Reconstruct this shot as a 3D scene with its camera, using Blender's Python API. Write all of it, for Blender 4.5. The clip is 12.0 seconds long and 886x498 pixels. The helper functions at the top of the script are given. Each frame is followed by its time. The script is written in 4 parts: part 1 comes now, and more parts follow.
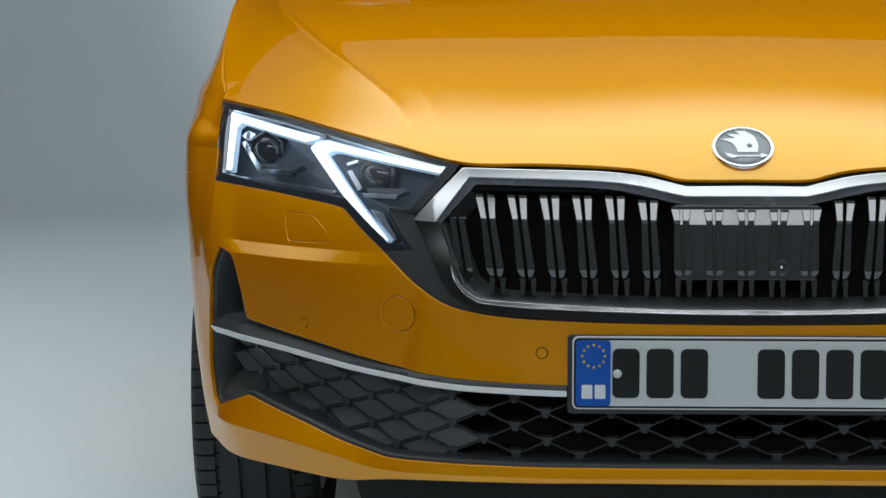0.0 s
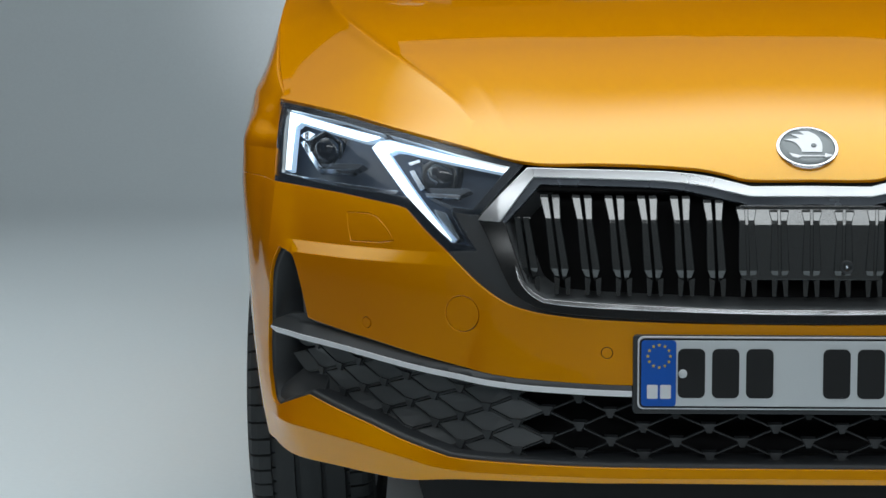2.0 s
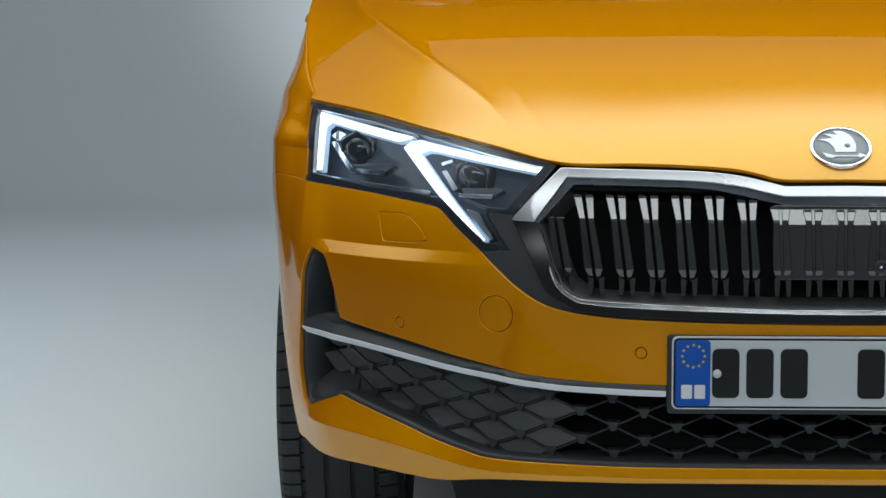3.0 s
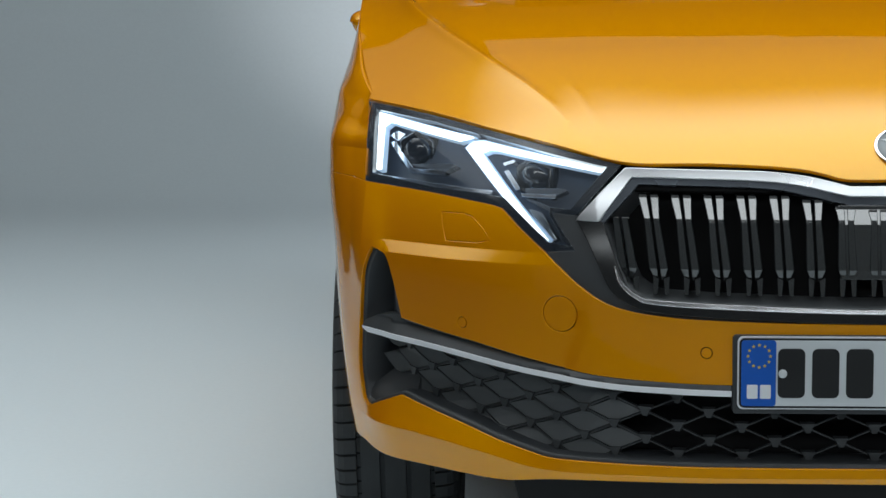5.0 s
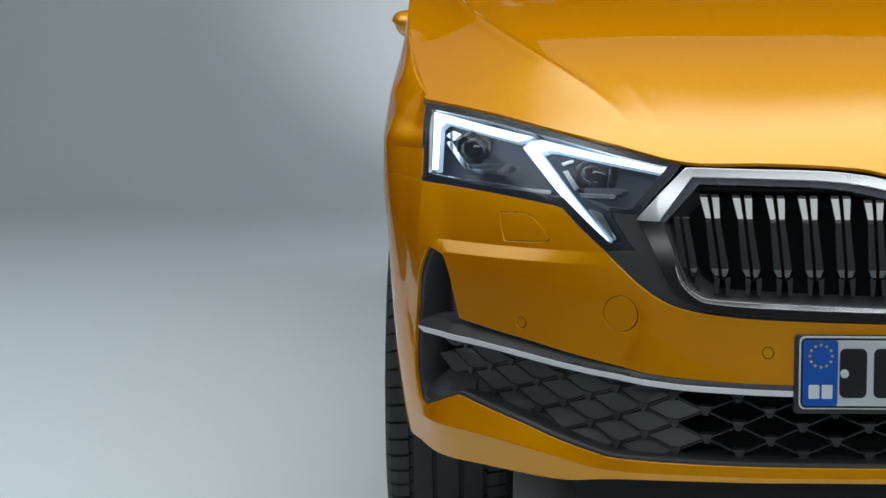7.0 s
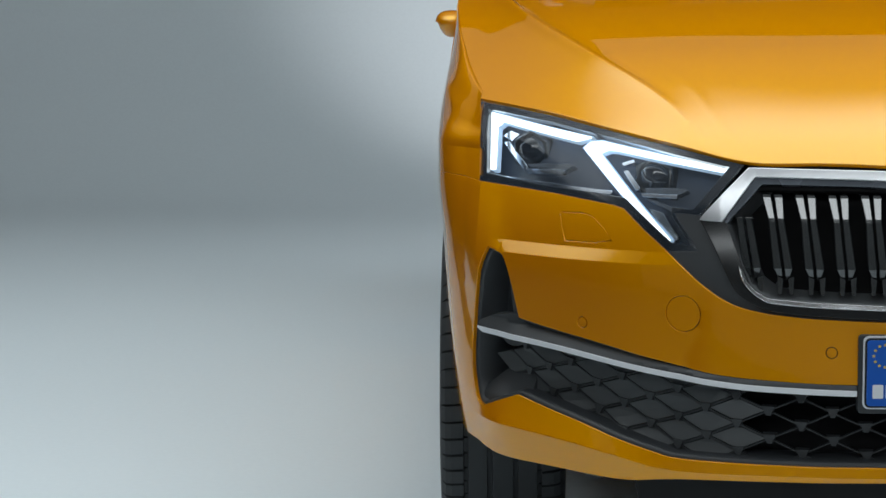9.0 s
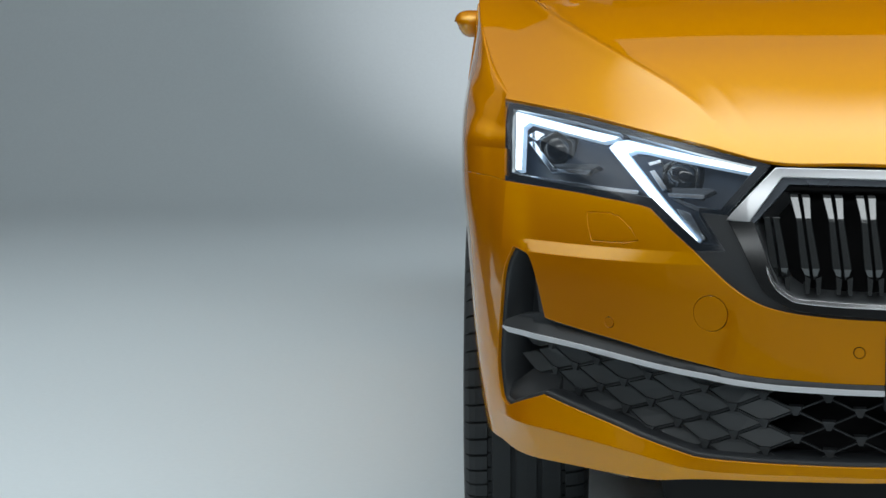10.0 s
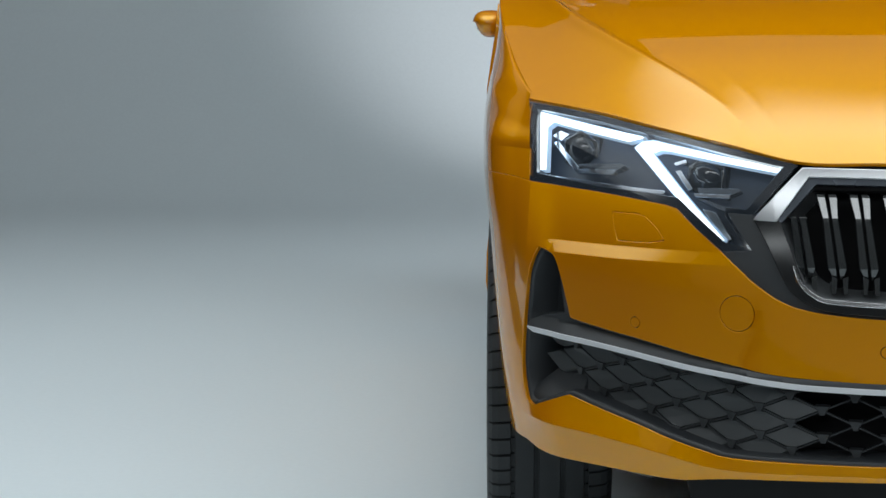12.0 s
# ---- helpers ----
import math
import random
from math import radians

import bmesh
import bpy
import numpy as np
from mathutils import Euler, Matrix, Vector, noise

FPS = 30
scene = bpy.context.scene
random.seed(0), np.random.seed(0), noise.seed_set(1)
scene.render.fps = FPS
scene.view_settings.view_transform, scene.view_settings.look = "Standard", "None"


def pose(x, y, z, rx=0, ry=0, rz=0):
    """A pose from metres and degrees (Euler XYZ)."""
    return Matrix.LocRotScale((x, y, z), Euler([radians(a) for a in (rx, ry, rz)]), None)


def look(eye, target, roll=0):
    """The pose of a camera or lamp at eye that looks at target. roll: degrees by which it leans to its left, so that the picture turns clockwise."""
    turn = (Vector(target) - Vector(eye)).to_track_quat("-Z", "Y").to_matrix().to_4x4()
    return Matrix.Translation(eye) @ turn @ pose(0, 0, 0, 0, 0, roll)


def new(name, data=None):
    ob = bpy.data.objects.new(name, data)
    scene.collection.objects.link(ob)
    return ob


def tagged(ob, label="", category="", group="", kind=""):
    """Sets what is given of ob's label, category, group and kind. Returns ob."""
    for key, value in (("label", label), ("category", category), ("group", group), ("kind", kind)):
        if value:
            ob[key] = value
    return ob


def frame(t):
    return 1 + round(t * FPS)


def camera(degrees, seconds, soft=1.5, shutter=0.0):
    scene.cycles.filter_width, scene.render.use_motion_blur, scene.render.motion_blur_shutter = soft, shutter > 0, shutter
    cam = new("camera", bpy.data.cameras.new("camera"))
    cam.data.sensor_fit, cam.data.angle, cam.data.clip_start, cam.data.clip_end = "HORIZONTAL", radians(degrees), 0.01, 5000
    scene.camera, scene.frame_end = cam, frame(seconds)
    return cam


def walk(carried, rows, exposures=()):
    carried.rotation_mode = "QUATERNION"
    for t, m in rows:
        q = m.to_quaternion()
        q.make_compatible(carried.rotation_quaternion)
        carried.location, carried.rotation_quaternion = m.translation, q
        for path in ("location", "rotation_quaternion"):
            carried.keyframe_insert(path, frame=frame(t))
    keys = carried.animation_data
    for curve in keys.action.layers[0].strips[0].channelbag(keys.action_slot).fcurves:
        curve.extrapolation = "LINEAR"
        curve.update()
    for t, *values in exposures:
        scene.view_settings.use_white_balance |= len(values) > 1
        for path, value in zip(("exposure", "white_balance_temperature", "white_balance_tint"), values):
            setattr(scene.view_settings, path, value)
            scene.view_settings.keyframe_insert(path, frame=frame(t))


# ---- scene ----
# ---- camera: a slow slide past the nose of the car ----
cam = camera(20.25, 12.0)
EYE_Z, TILT, TURN = 1.0664, -6.3, 2.0
SLIDE = [(0.0, 0.0), (0.5, .0236), (1.0, .0476), (1.5, .0728), (2.0, .1000), (2.5, .1255), (3.0, .1524), (5.0, .2528), (5.5, .2753),
         (6.0, .2996), (6.5, .3229), (7.0, .3472), (9.0, .4450), (9.5, .4667), (10.0, .4875), (10.5, .5004), (11.0, .5126), (11.5, .5208), (12.0, .5290)]
walk(cam, [(t, pose(-.3327 - d * math.cos(radians(TURN)), -3.7709 - d * math.sin(radians(TURN)), EYE_Z, 90 + TILT, 0, TURN)) for t, d in SLIDE])

# ---- studio light ----
world = bpy.data.worlds.new("studio_dark")
scene.world = world
world.use_nodes = True
world.node_tree.nodes["Background"].inputs[0].default_value = (.75, .88, 1, 1)
world.node_tree.nodes["Background"].inputs[1].default_value = 0.02


def spot(name, m, watts, angle, size, colour):
    lamp = bpy.data.lights.new(name, "SPOT")
    lamp.energy, lamp.spot_size, lamp.spot_blend, lamp.shadow_soft_size, lamp.color = watts, radians(angle), 1.0, size, colour
    ob = new(name, lamp)
    ob.matrix_world = m
    return ob


# lamp behind the car that lights the back wall; the overhead softbox is built with the studio
spot("wall_lamp", look((-.55, 6.0, .9), (-.80, 9.4, 1.05)), 200, 56, .2, (1.0, .98, 1.0))
SOFTBOX_GLOW = 2.5
scene.view_settings.exposure = 0.09


# ---- materials ----
def material(name, base, rough=.5, metal=0.0, coat=0.0, coat_rough=.03, emit=0.0, vary=.08, scale=12.0, grain=900.0, bump=0.0, ior=1.5, spec=.5):
    """Principled surface with colour variation and relief at a large and a fine scale."""
    m = bpy.data.materials.new(name)
    m.use_nodes = True
    n, l = m.node_tree.nodes, m.node_tree.links
    b = n["Principled BSDF"]
    b.inputs["Roughness"].default_value, b.inputs["Metallic"].default_value = rough, metal
    b.inputs["Coat Weight"].default_value, b.inputs["Coat Roughness"].default_value = coat, coat_rough
    b.inputs["IOR"].default_value, b.inputs["Specular IOR Level"].default_value = ior, spec
    b.inputs["Base Color"].default_value = (*base, 1)
    if emit:
        b.inputs["Emission Color"].default_value, b.inputs["Emission Strength"].default_value = (*base, 1), emit
    if vary or bump:
        geo = n.new("ShaderNodeTexCoord")
        big, fine = n.new("ShaderNodeTexNoise"), n.new("ShaderNodeTexNoise")
        big.inputs["Scale"].default_value, fine.inputs["Scale"].default_value = scale, grain
        big.inputs["Detail"].default_value, fine.inputs["Detail"].default_value = 4, 2
        mix, ramp = n.new("ShaderNodeMath"), n.new("ShaderNodeMapRange")
        mix.operation = "ADD"
        for t in (big, fine):
            l.new(geo.outputs["Object"], t.inputs["Vector"])
        l.new(big.outputs["Fac"], mix.inputs[0]), l.new(fine.outputs["Fac"], mix.inputs[1])
        ramp.inputs["From Min"].default_value, ramp.inputs["From Max"].default_value = .6, 1.4
        ramp.inputs["To Min"].default_value, ramp.inputs["To Max"].default_value = 1 - vary, 1 + vary
        l.new(mix.outputs[0], ramp.inputs["Value"])
        mul = n.new("ShaderNodeVectorMath")
        mul.operation = "SCALE"
        mul.inputs[0].default_value = base
        l.new(ramp.outputs[0], mul.inputs["Scale"]), l.new(mul.outputs[0], b.inputs["Base Color"])
        rr = n.new("ShaderNodeMapRange")
        rr.inputs["From Min"].default_value, rr.inputs["From Max"].default_value = .3, .7
        rr.inputs["To Min"].default_value, rr.inputs["To Max"].default_value = max(0, rough - .04 * (rough > .1)), rough + .04 * (rough > .1)
        l.new(big.outputs["Fac"], rr.inputs["Value"]), l.new(rr.outputs[0], b.inputs["Roughness"])
        if bump:
            bp = n.new("ShaderNodeBump")
            bp.inputs["Strength"].default_value, bp.inputs["Distance"].default_value = bump, .0006
            l.new(fine.outputs["Fac"], bp.inputs["Height"]), l.new(bp.outputs[0], b.inputs["Normal"])
    return m


def clear_pane(name, tint=(1, 1, 1), haze=0.0):
    """Thin clear pane: light passes, the surface mirrors by Fresnel; haze mixes in a pale blue veil that imitates lamp
    glow.
    """
    m = bpy.data.materials.new(name)
    m.use_nodes = True
    n, l = m.node_tree.nodes, m.node_tree.links
    n.remove(n["Principled BSDF"])
    a, g, f, x = n.new("ShaderNodeBsdfTransparent"), n.new("ShaderNodeBsdfGlossy"), n.new("ShaderNodeFresnel"), n.new("ShaderNodeMixShader")
    a.inputs[0].default_value = (*tint, 1)
    g.inputs["Roughness"].default_value, f.inputs["IOR"].default_value = .02, 1.5
    l.new(f.outputs[0], x.inputs[0]), l.new(a.outputs[0], x.inputs[1]), l.new(g.outputs[0], x.inputs[2])
    if haze:
        d, y = n.new("ShaderNodeBsdfDiffuse"), n.new("ShaderNodeMixShader")
        d.inputs[0].default_value, y.inputs[0].default_value = (.72, .86, 1.0, 1), haze
        l.new(x.outputs[0], y.inputs[1]), l.new(d.outputs[0], y.inputs[2])
        x = y
    l.new(x.outputs[0], n["Material Output"].inputs["Surface"])
    return m


def metallic_paint(name, body, flake, share):
    """Car paint: a pigmented body and bright metal flakes under one clear coat, with a fine flake grain."""
    m = material(name, body, .5, 0, 1.0, .02, vary=.03, scale=3, grain=2500, spec=0)
    n, l = m.node_tree.nodes, m.node_tree.links
    b = n.new("ShaderNodeBsdfPrincipled")
    b.inputs["Metallic"].default_value, b.inputs["Roughness"].default_value = 1.0, .50
    b.inputs["Base Color"].default_value = b.inputs["Specular Tint"].default_value = (*flake, 1)
    b.inputs["Coat Weight"].default_value, b.inputs["Coat Roughness"].default_value = 1.0, .02
    for q in (b, n["Principled BSDF"]):
        q.inputs["Coat IOR"].default_value = 1.55
    mix = n.new("ShaderNodeMixShader")
    mix.inputs[0].default_value = share
    l.new(n["Principled BSDF"].outputs[0], mix.inputs[1]), l.new(b.outputs[0], mix.inputs[2])
    l.new(mix.outputs[0], n["Material Output"].inputs["Surface"])
    return m


PAINT = metallic_paint("orange_metallic_paint", (.68, .176, .0002), (.95, .635, .001), .33)
SATIN = material("satin_black_plastic", (.036, .040, .044), .44, vary=.12, scale=8, grain=1600, bump=.15)
LIP = material("black_lip_plastic", (.006, .0065, .007), .6, vary=.15, scale=10, grain=1500, bump=.2, spec=.2)
RAMP = material("satin_grille_ramp", (.135, .144, .150), .38, vary=.10, scale=9, grain=1800, bump=.15)
TILE = material("grey_scale_plastic", (.078, .085, .089), .42, vary=.10, scale=9, grain=1800, bump=.2)
MATT = material("matt_grey_plastic", (.038, .042, .045), .46, vary=.10, scale=9, grain=1800, bump=.2)
GLOSS = material("gloss_black_plastic", (.009, .010, .011), .22, coat=.4, coat_rough=.18, vary=.1)
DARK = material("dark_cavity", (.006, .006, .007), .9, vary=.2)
SLAT = material("slat_plastic", (.028, .031, .032), .09, coat=1.0, vary=.06, ior=1.6)
COVER = material("sensor_cover_plastic", (.030, .033, .034), .14, coat=1.0, coat_rough=.06, vary=.1, ior=1.6)
VOID = material("intake_shade_black", (.002, .002, .003), .95, vary=.1)
CHROME = material("satin_chrome", (.70, .71, .73), .30, 1.0, vary=.03, scale=5, grain=1200)
BRIGHT = material("bright_chrome", (.82, .83, .85), .17, 1.0, vary=.02)
SILVER = material("silver_print", (.84, .86, .89), .38, .1, vary=.03)
LENS = clear_pane("clear_lens", haze=.022)
TINT = clear_pane("tinted_window_glass", (.06, .07, .075))
DRL = material("daylight_running_led", (.80, .93, 1.0), .3, emit=2.6, vary=0)
# dim emissive rim, imitates the glow spreading round the running lights
GLOW_RIM = material("led_glow_rim", (.50, .70, .92), .3, emit=.45, vary=0)
REFLECT = material("lamp_reflector", (.66, .71, .78), .15, 1.0, vary=.05)
# blue-grey lifted so the housing colour carries the running lights' haze
BEZEL = material("hazy_lamp_bezel", (.060, .078, .108), .45, coat=.3, coat_rough=.2, vary=.1)
BRACKET = material("smoked_bracket", (.16, .18, .21), .25, .7, vary=.1)
BORDER = material("lamp_border_gloss", (.008, .011, .017), .12, coat=.8, vary=.1)
PROJECTOR = material("projector_glass", (.010, .014, .022), .08, coat=.6, coat_rough=.05, vary=.1)
RUBBER = material("tyre_rubber", (.032, .035, .037), .66, vary=.2, scale=14, grain=700, bump=.4)
ALLOY = material("alloy_rim", (.30, .31, .33), .3, 1.0, vary=.05)


def diffuser(name, glow):
    """Softbox cloth: glow shaped for the hood's reflections, brightest over the nose of the car, dimmer towards its
    ends and its rear half.
    """
    m = bpy.data.materials.new(name)
    m.use_nodes = True
    n, l = m.node_tree.nodes, m.node_tree.links
    b = n["Principled BSDF"]
    b.inputs["Base Color"].default_value = (.12, .12, .12, 1)
    co, sep = n.new("ShaderNodeTexCoord"), n.new("ShaderNodeSeparateXYZ")
    l.new(co.outputs["Object"], sep.inputs[0])
    last = None
    for axis, dark, full, low in (("X", -6.8, -2.6, .38), ("X", 6.8, 2.6, .38), ("Y", -4.3, -2.7, .08), ("Y", 2.5, -.3, .040)):
        r = n.new("ShaderNodeMapRange")
        r.interpolation_type = "SMOOTHSTEP"
        r.inputs["From Min"].default_value, r.inputs["From Max"].default_value = min(dark, full), max(dark, full)
        r.inputs["To Min"].default_value, r.inputs["To Max"].default_value = (low, 1) if dark < full else (1, low)
        l.new(sep.outputs[axis], r.inputs["Value"])
        if last is None:
            last = r.outputs[0]
            continue
        mul = n.new("ShaderNodeMath")
        mul.operation = "MULTIPLY"
        l.new(last, mul.inputs[0]), l.new(r.outputs[0], mul.inputs[1])
        last = mul.outputs[0]
    top = n.new("ShaderNodeMath")
    top.operation = "MULTIPLY"
    top.inputs[1].default_value = glow
    l.new(last, top.inputs[0]), l.new(top.outputs[0], b.inputs["Emission Strength"])
    b.inputs["Emission Color"].default_value = (.90, .97, 1.0, 1)
    return m


CLOTH = diffuser("softbox_cloth", SOFTBOX_GLOW)
FILL_CLOTH = material("front_fill_cloth", (.90, .97, 1.0), .6, emit=4.6, vary=0)
PLATE_W = material("plate_white", (.64, .68, .70), .38, vary=.03)
PLATE_B = material("plate_blue", (.008, .105, .50), .35, vary=.04)
PLATE_K = material("plate_black", (.012, .013, .014), .4, vary=.1)
STAR_Y = material("star_yellow", (.75, .52, .06), .4, vary=.05)
BADGE_G = material("badge_grey", (.24, .27, .28), .35, .0, vary=.05)
FLOOR = material("painted_studio_floor", (.65, .722, .755), .5, vary=.025, scale=.6, grain=60, bump=.05)
DARK_FLOOR = material("unseen_dark_floor", (.05, .051, .053), .95, vary=.2, scale=3, grain=300, bump=.5)
BOUNCE_WALL = material("front_bounce_wall", (.58, .60, .61), .8, vary=.04, scale=.5)
BLACKOUT = material("unseen_black", (.02, .02, .022), .9, vary=.2, scale=2)


# ---- building tools ----
CENTRE = Vector((0, 2.2, .35))


def part(name, data, mat, parent=None, label=""):
    """Link a mesh (or bmesh) as one object under its thing or part."""
    if isinstance(data, bmesh.types.BMesh):
        bm, data = data, bpy.data.meshes.new(name)
        bm.to_mesh(data)
        bm.free()
    if mat is not None and not data.materials:
        data.materials.append(mat)
    ob = new(name, data)
    ob.parent = parent
    if label:
        ob["label"] = label
    return ob


def thing(name, label, category, group="", kind=""):
    return tagged(new(name), label, category, group, kind)


def table(t, x):
    if x <= t[0][0]:
        return t[0][1]
    for (a, b), (c, d) in zip(t, t[1:]):
        if x <= c:
            return b + (d - b) * (x - a) / (c - a)
    return t[-1][1]


def glide(t, x):
    """Smooth curve through (x, value) pairs with no overshoot."""
    n = len(t)
    i = max(0, min(n - 2, sum(1 for p in t if p[0] < x) - 1))

    def slope(j):
        if j == 0 or j == n - 1:
            a, b = (t[0], t[1]) if j == 0 else (t[-2], t[-1])
            return (b[1] - a[1]) / (b[0] - a[0])
        a = (t[j][1] - t[j - 1][1]) / (t[j][0] - t[j - 1][0])
        b = (t[j + 1][1] - t[j][1]) / (t[j + 1][0] - t[j][0])
        return 0 if a * b <= 0 else 2 * a * b / (a + b)
    (x0, y0), (x1, y1) = t[i], t[i + 1]
    w, m0, m1 = x1 - x0, slope(i), slope(i + 1)
    if x < x0:
        return y0 + m0 * (x - x0)
    if x > x1:
        return y1 + m1 * (x - x1)
    q = (x - x0) / w
    return y0 * (1 + 2 * q) * (1 - q) ** 2 + m0 * w * q * (1 - q) ** 2 + y1 * q * q * (3 - 2 * q) + m1 * w * q * q * (q - 1)


def ease(a, b, x):
    q = min(1, max(0, (x - a) / (b - a)))
    return q * q * (3 - 2 * q)


def curve(points, n=8):
    """Catmull-Rom polyline through the points, ends included."""
    p = [points[0], *points, points[-1]]
    out = []
    for i in range(1, len(p) - 2):
        a, b, c, d = (np.array(v, float) for v in p[i - 1:i + 3])
        for k in range(n):
            q = k / n
            out.append(tuple(.5 * (2 * b + (c - a) * q + (2 * a - 5 * b + 4 * c - d) * q * q + (3 * b - a - 3 * c + d) * q ** 3)))
    return out + [tuple(map(float, points[-1]))]


def flip(points):
    """The same run of points on the other side of the car, in reverse order."""
    return [(-a, b) for a, b in reversed(points)]


def circle(a, b, ra, rb=None, n=28, start=0):
    return [(a + ra * math.cos(start + 2 * math.pi * i / n), b + (rb or ra) * math.sin(start + 2 * math.pi * i / n)) for i in range(n)]


def tidy(loop, step):
    """Drop doubled points and split long edges."""
    clean = [p for i, p in enumerate(loop) if math.dist(p, loop[i - 1]) > 1e-5]
    out = []
    for i, p in enumerate(clean):
        q = clean[(i + 1) % len(clean)]
        k = max(1, math.ceil(math.dist(p, q) / step))
        out += [(p[0] + (q[0] - p[0]) * j / k, p[1] + (q[1] - p[1]) * j / k) for j in range(k)]
    return out


def within(pts, loops):
    """Which points lie inside the loops, by the even-odd rule."""
    x, y = pts[:, 0], pts[:, 1]
    inside = np.zeros(len(pts), bool)
    for loop in loops:
        a = np.array(loop)
        b = np.roll(a, -1, 0)
        for (x0, y0), (x1, y1) in zip(a, b):
            if y0 != y1:
                hit = (y0 > y) != (y1 > y)
                inside ^= hit & (x < x0 + (y - y0) * (x1 - x0) / (y1 - y0))
    return inside


def normal_at(surf, a, b):
    e = 2e-4
    n = (Vector(surf(a + e, b)) - Vector(surf(a - e, b))).cross(Vector(surf(a, b + e)) - Vector(surf(a, b - e)))
    n.normalize()
    return n if n.dot(Vector(surf(a, b)) - CENTRE) > 0 else -n


def sheet(loops, surf, step=.012, depth=.01, edge=.0015, back=None, creases=()):
    """A panel cut from the surface surf(a, b) by loops in (a, b), outer loop first, with rounded edges folded inwards by depth."""
    from mathutils.geometry import delaunay_2d_cdt
    loops = [tidy(l, step) for l in loops]
    pts = [p for l in loops for p in l]
    edges, k = [], 0
    for l in loops:
        edges += [(k + i, k + (i + 1) % len(l)) for i in range(len(l))]
        k += len(l)
    rim = np.array(pts)
    lo, hi = rim.min(0), rim.max(0)
    ga, gb = np.meshgrid(np.arange(lo[0] + step / 2, hi[0], step), np.arange(lo[1] + step / 2, hi[1], step))
    ga[1::2] += step / 2
    grid = np.stack([ga.ravel(), gb.ravel()], 1)
    grid = grid[within(grid, loops)]
    # mesh lines on both sides of each crease keep it sharp
    lines = []
    for line in creases:
        line = tidy(list(line) + list(reversed(line))[1:-1], step * .8)
        line = np.array(line[:len(line) // 2 + 1])
        way = np.gradient(line, axis=0)
        across = np.stack([-way[:, 1], way[:, 0]], 1) / np.hypot(way[:, 0], way[:, 1])[:, None]
        for shift in (-.0012, .0012):
            moved = line + across * shift
            ok = within(moved, loops)
            ok &= np.array([np.min((rim[:, 0] - p[0]) ** 2 + (rim[:, 1] - p[1]) ** 2) > .004 ** 2 for p in moved])
            base = len(pts)
            index = np.cumsum(ok) - 1 + base
            pts += [tuple(p) for p, o in zip(moved.tolist(), ok) if o]
            edges += [(int(index[i]), int(index[i + 1])) for i in range(len(moved) - 1) if ok[i] and ok[i + 1]]
            lines += moved[ok].tolist()
    if lines and len(grid):
        row = np.array(lines)
        grid = grid[np.array([np.min((row[:, 0] - p[0]) ** 2 + (row[:, 1] - p[1]) ** 2) for p in grid]) > (.4 * step) ** 2]
    if len(grid):
        near = np.array([np.min((rim[:, 0] - p[0]) ** 2 + (rim[:, 1] - p[1]) ** 2) for p in grid])
        grid = grid[near > (.45 * step) ** 2]
    co, _, tris, *_ = delaunay_2d_cdt([Vector(p) for p in pts] + [Vector(p) for p in grid.tolist()], edges, [], 0, 1e-7)
    mid = np.array([[sum(co[i][0] for i in t) / 3, sum(co[i][1] for i in t) / 3] for t in tris])
    keep = within(mid, loops)
    verts, norms, faces = [], [], []
    for p in co:
        verts.append(Vector(surf(p[0], p[1])))
        norms.append(normal_at(surf, p[0], p[1]))
    for t, ok in zip(tris, keep):
        if ok:
            a, b, c = (verts[i] for i in t)
            faces.append(tuple(t) if (b - a).cross(c - a).dot(norms[t[0]]) > 0 else tuple(reversed(t)))
    if depth:
        for l in loops:
            n = len(l)
            ps = [Vector(surf(*p)) for p in l]
            ns = [normal_at(surf, *p) for p in l]
            rings, outs, probes = [], [], []
            for i in range(n):
                d2 = (l[(i + 1) % n][1] - l[i - 1][1], -(l[(i + 1) % n][0] - l[i - 1][0]))
                size = math.hypot(*d2) or 1
                probes.append((l[i][0] + .25 * edge * d2[0] / size, l[i][1] + .25 * edge * d2[1] / size))
            filled = within(np.array(probes), loops)
            for i in range(n):
                out = (ps[(i + 1) % n] - ps[i - 1]).cross(ns[i]).normalized()
                if ((Vector(surf(*probes[i])) - ps[i]).dot(out) > 0) == bool(filled[i]):
                    out = -out
                outs.append(out)
            for ang in (0, 30, 60, 90, None):
                ring = []
                for i in range(n):
                    c, s = (math.cos(radians(ang)), math.sin(radians(ang))) if ang is not None else (0, 1)
                    p = ps[i] - ns[i] * edge * (1 - c) + outs[i] * edge * s
                    if ang is None:
                        p = p - ns[i] * (depth - edge) if back is None else p + Vector(back) * depth
                    verts.append(p)
                    norms.append((ns[i] * c + outs[i] * s).normalized())
                    ring.append(len(verts) - 1)
                rings.append(ring)
            for r0, r1 in zip(rings, rings[1:]):
                for i in range(n):
                    j = (i + 1) % n
                    f = (r0[i], r0[j], r1[j], r1[i])
                    a, b, c = (verts[v] for v in f[:3])
                    flat = (b - a).cross(c - a)
                    faces.append(f if flat.dot(norms[r0[i]] + norms[r1[i]]) > 0 else tuple(reversed(f)))
    me = bpy.data.meshes.new("sheet")
    me.from_pydata([tuple(v) for v in verts], [], faces)
    me.polygons.foreach_set("use_smooth", [True] * len(me.polygons))
    me.normals_split_custom_set_from_vertices([tuple(v) for v in norms])
    return me


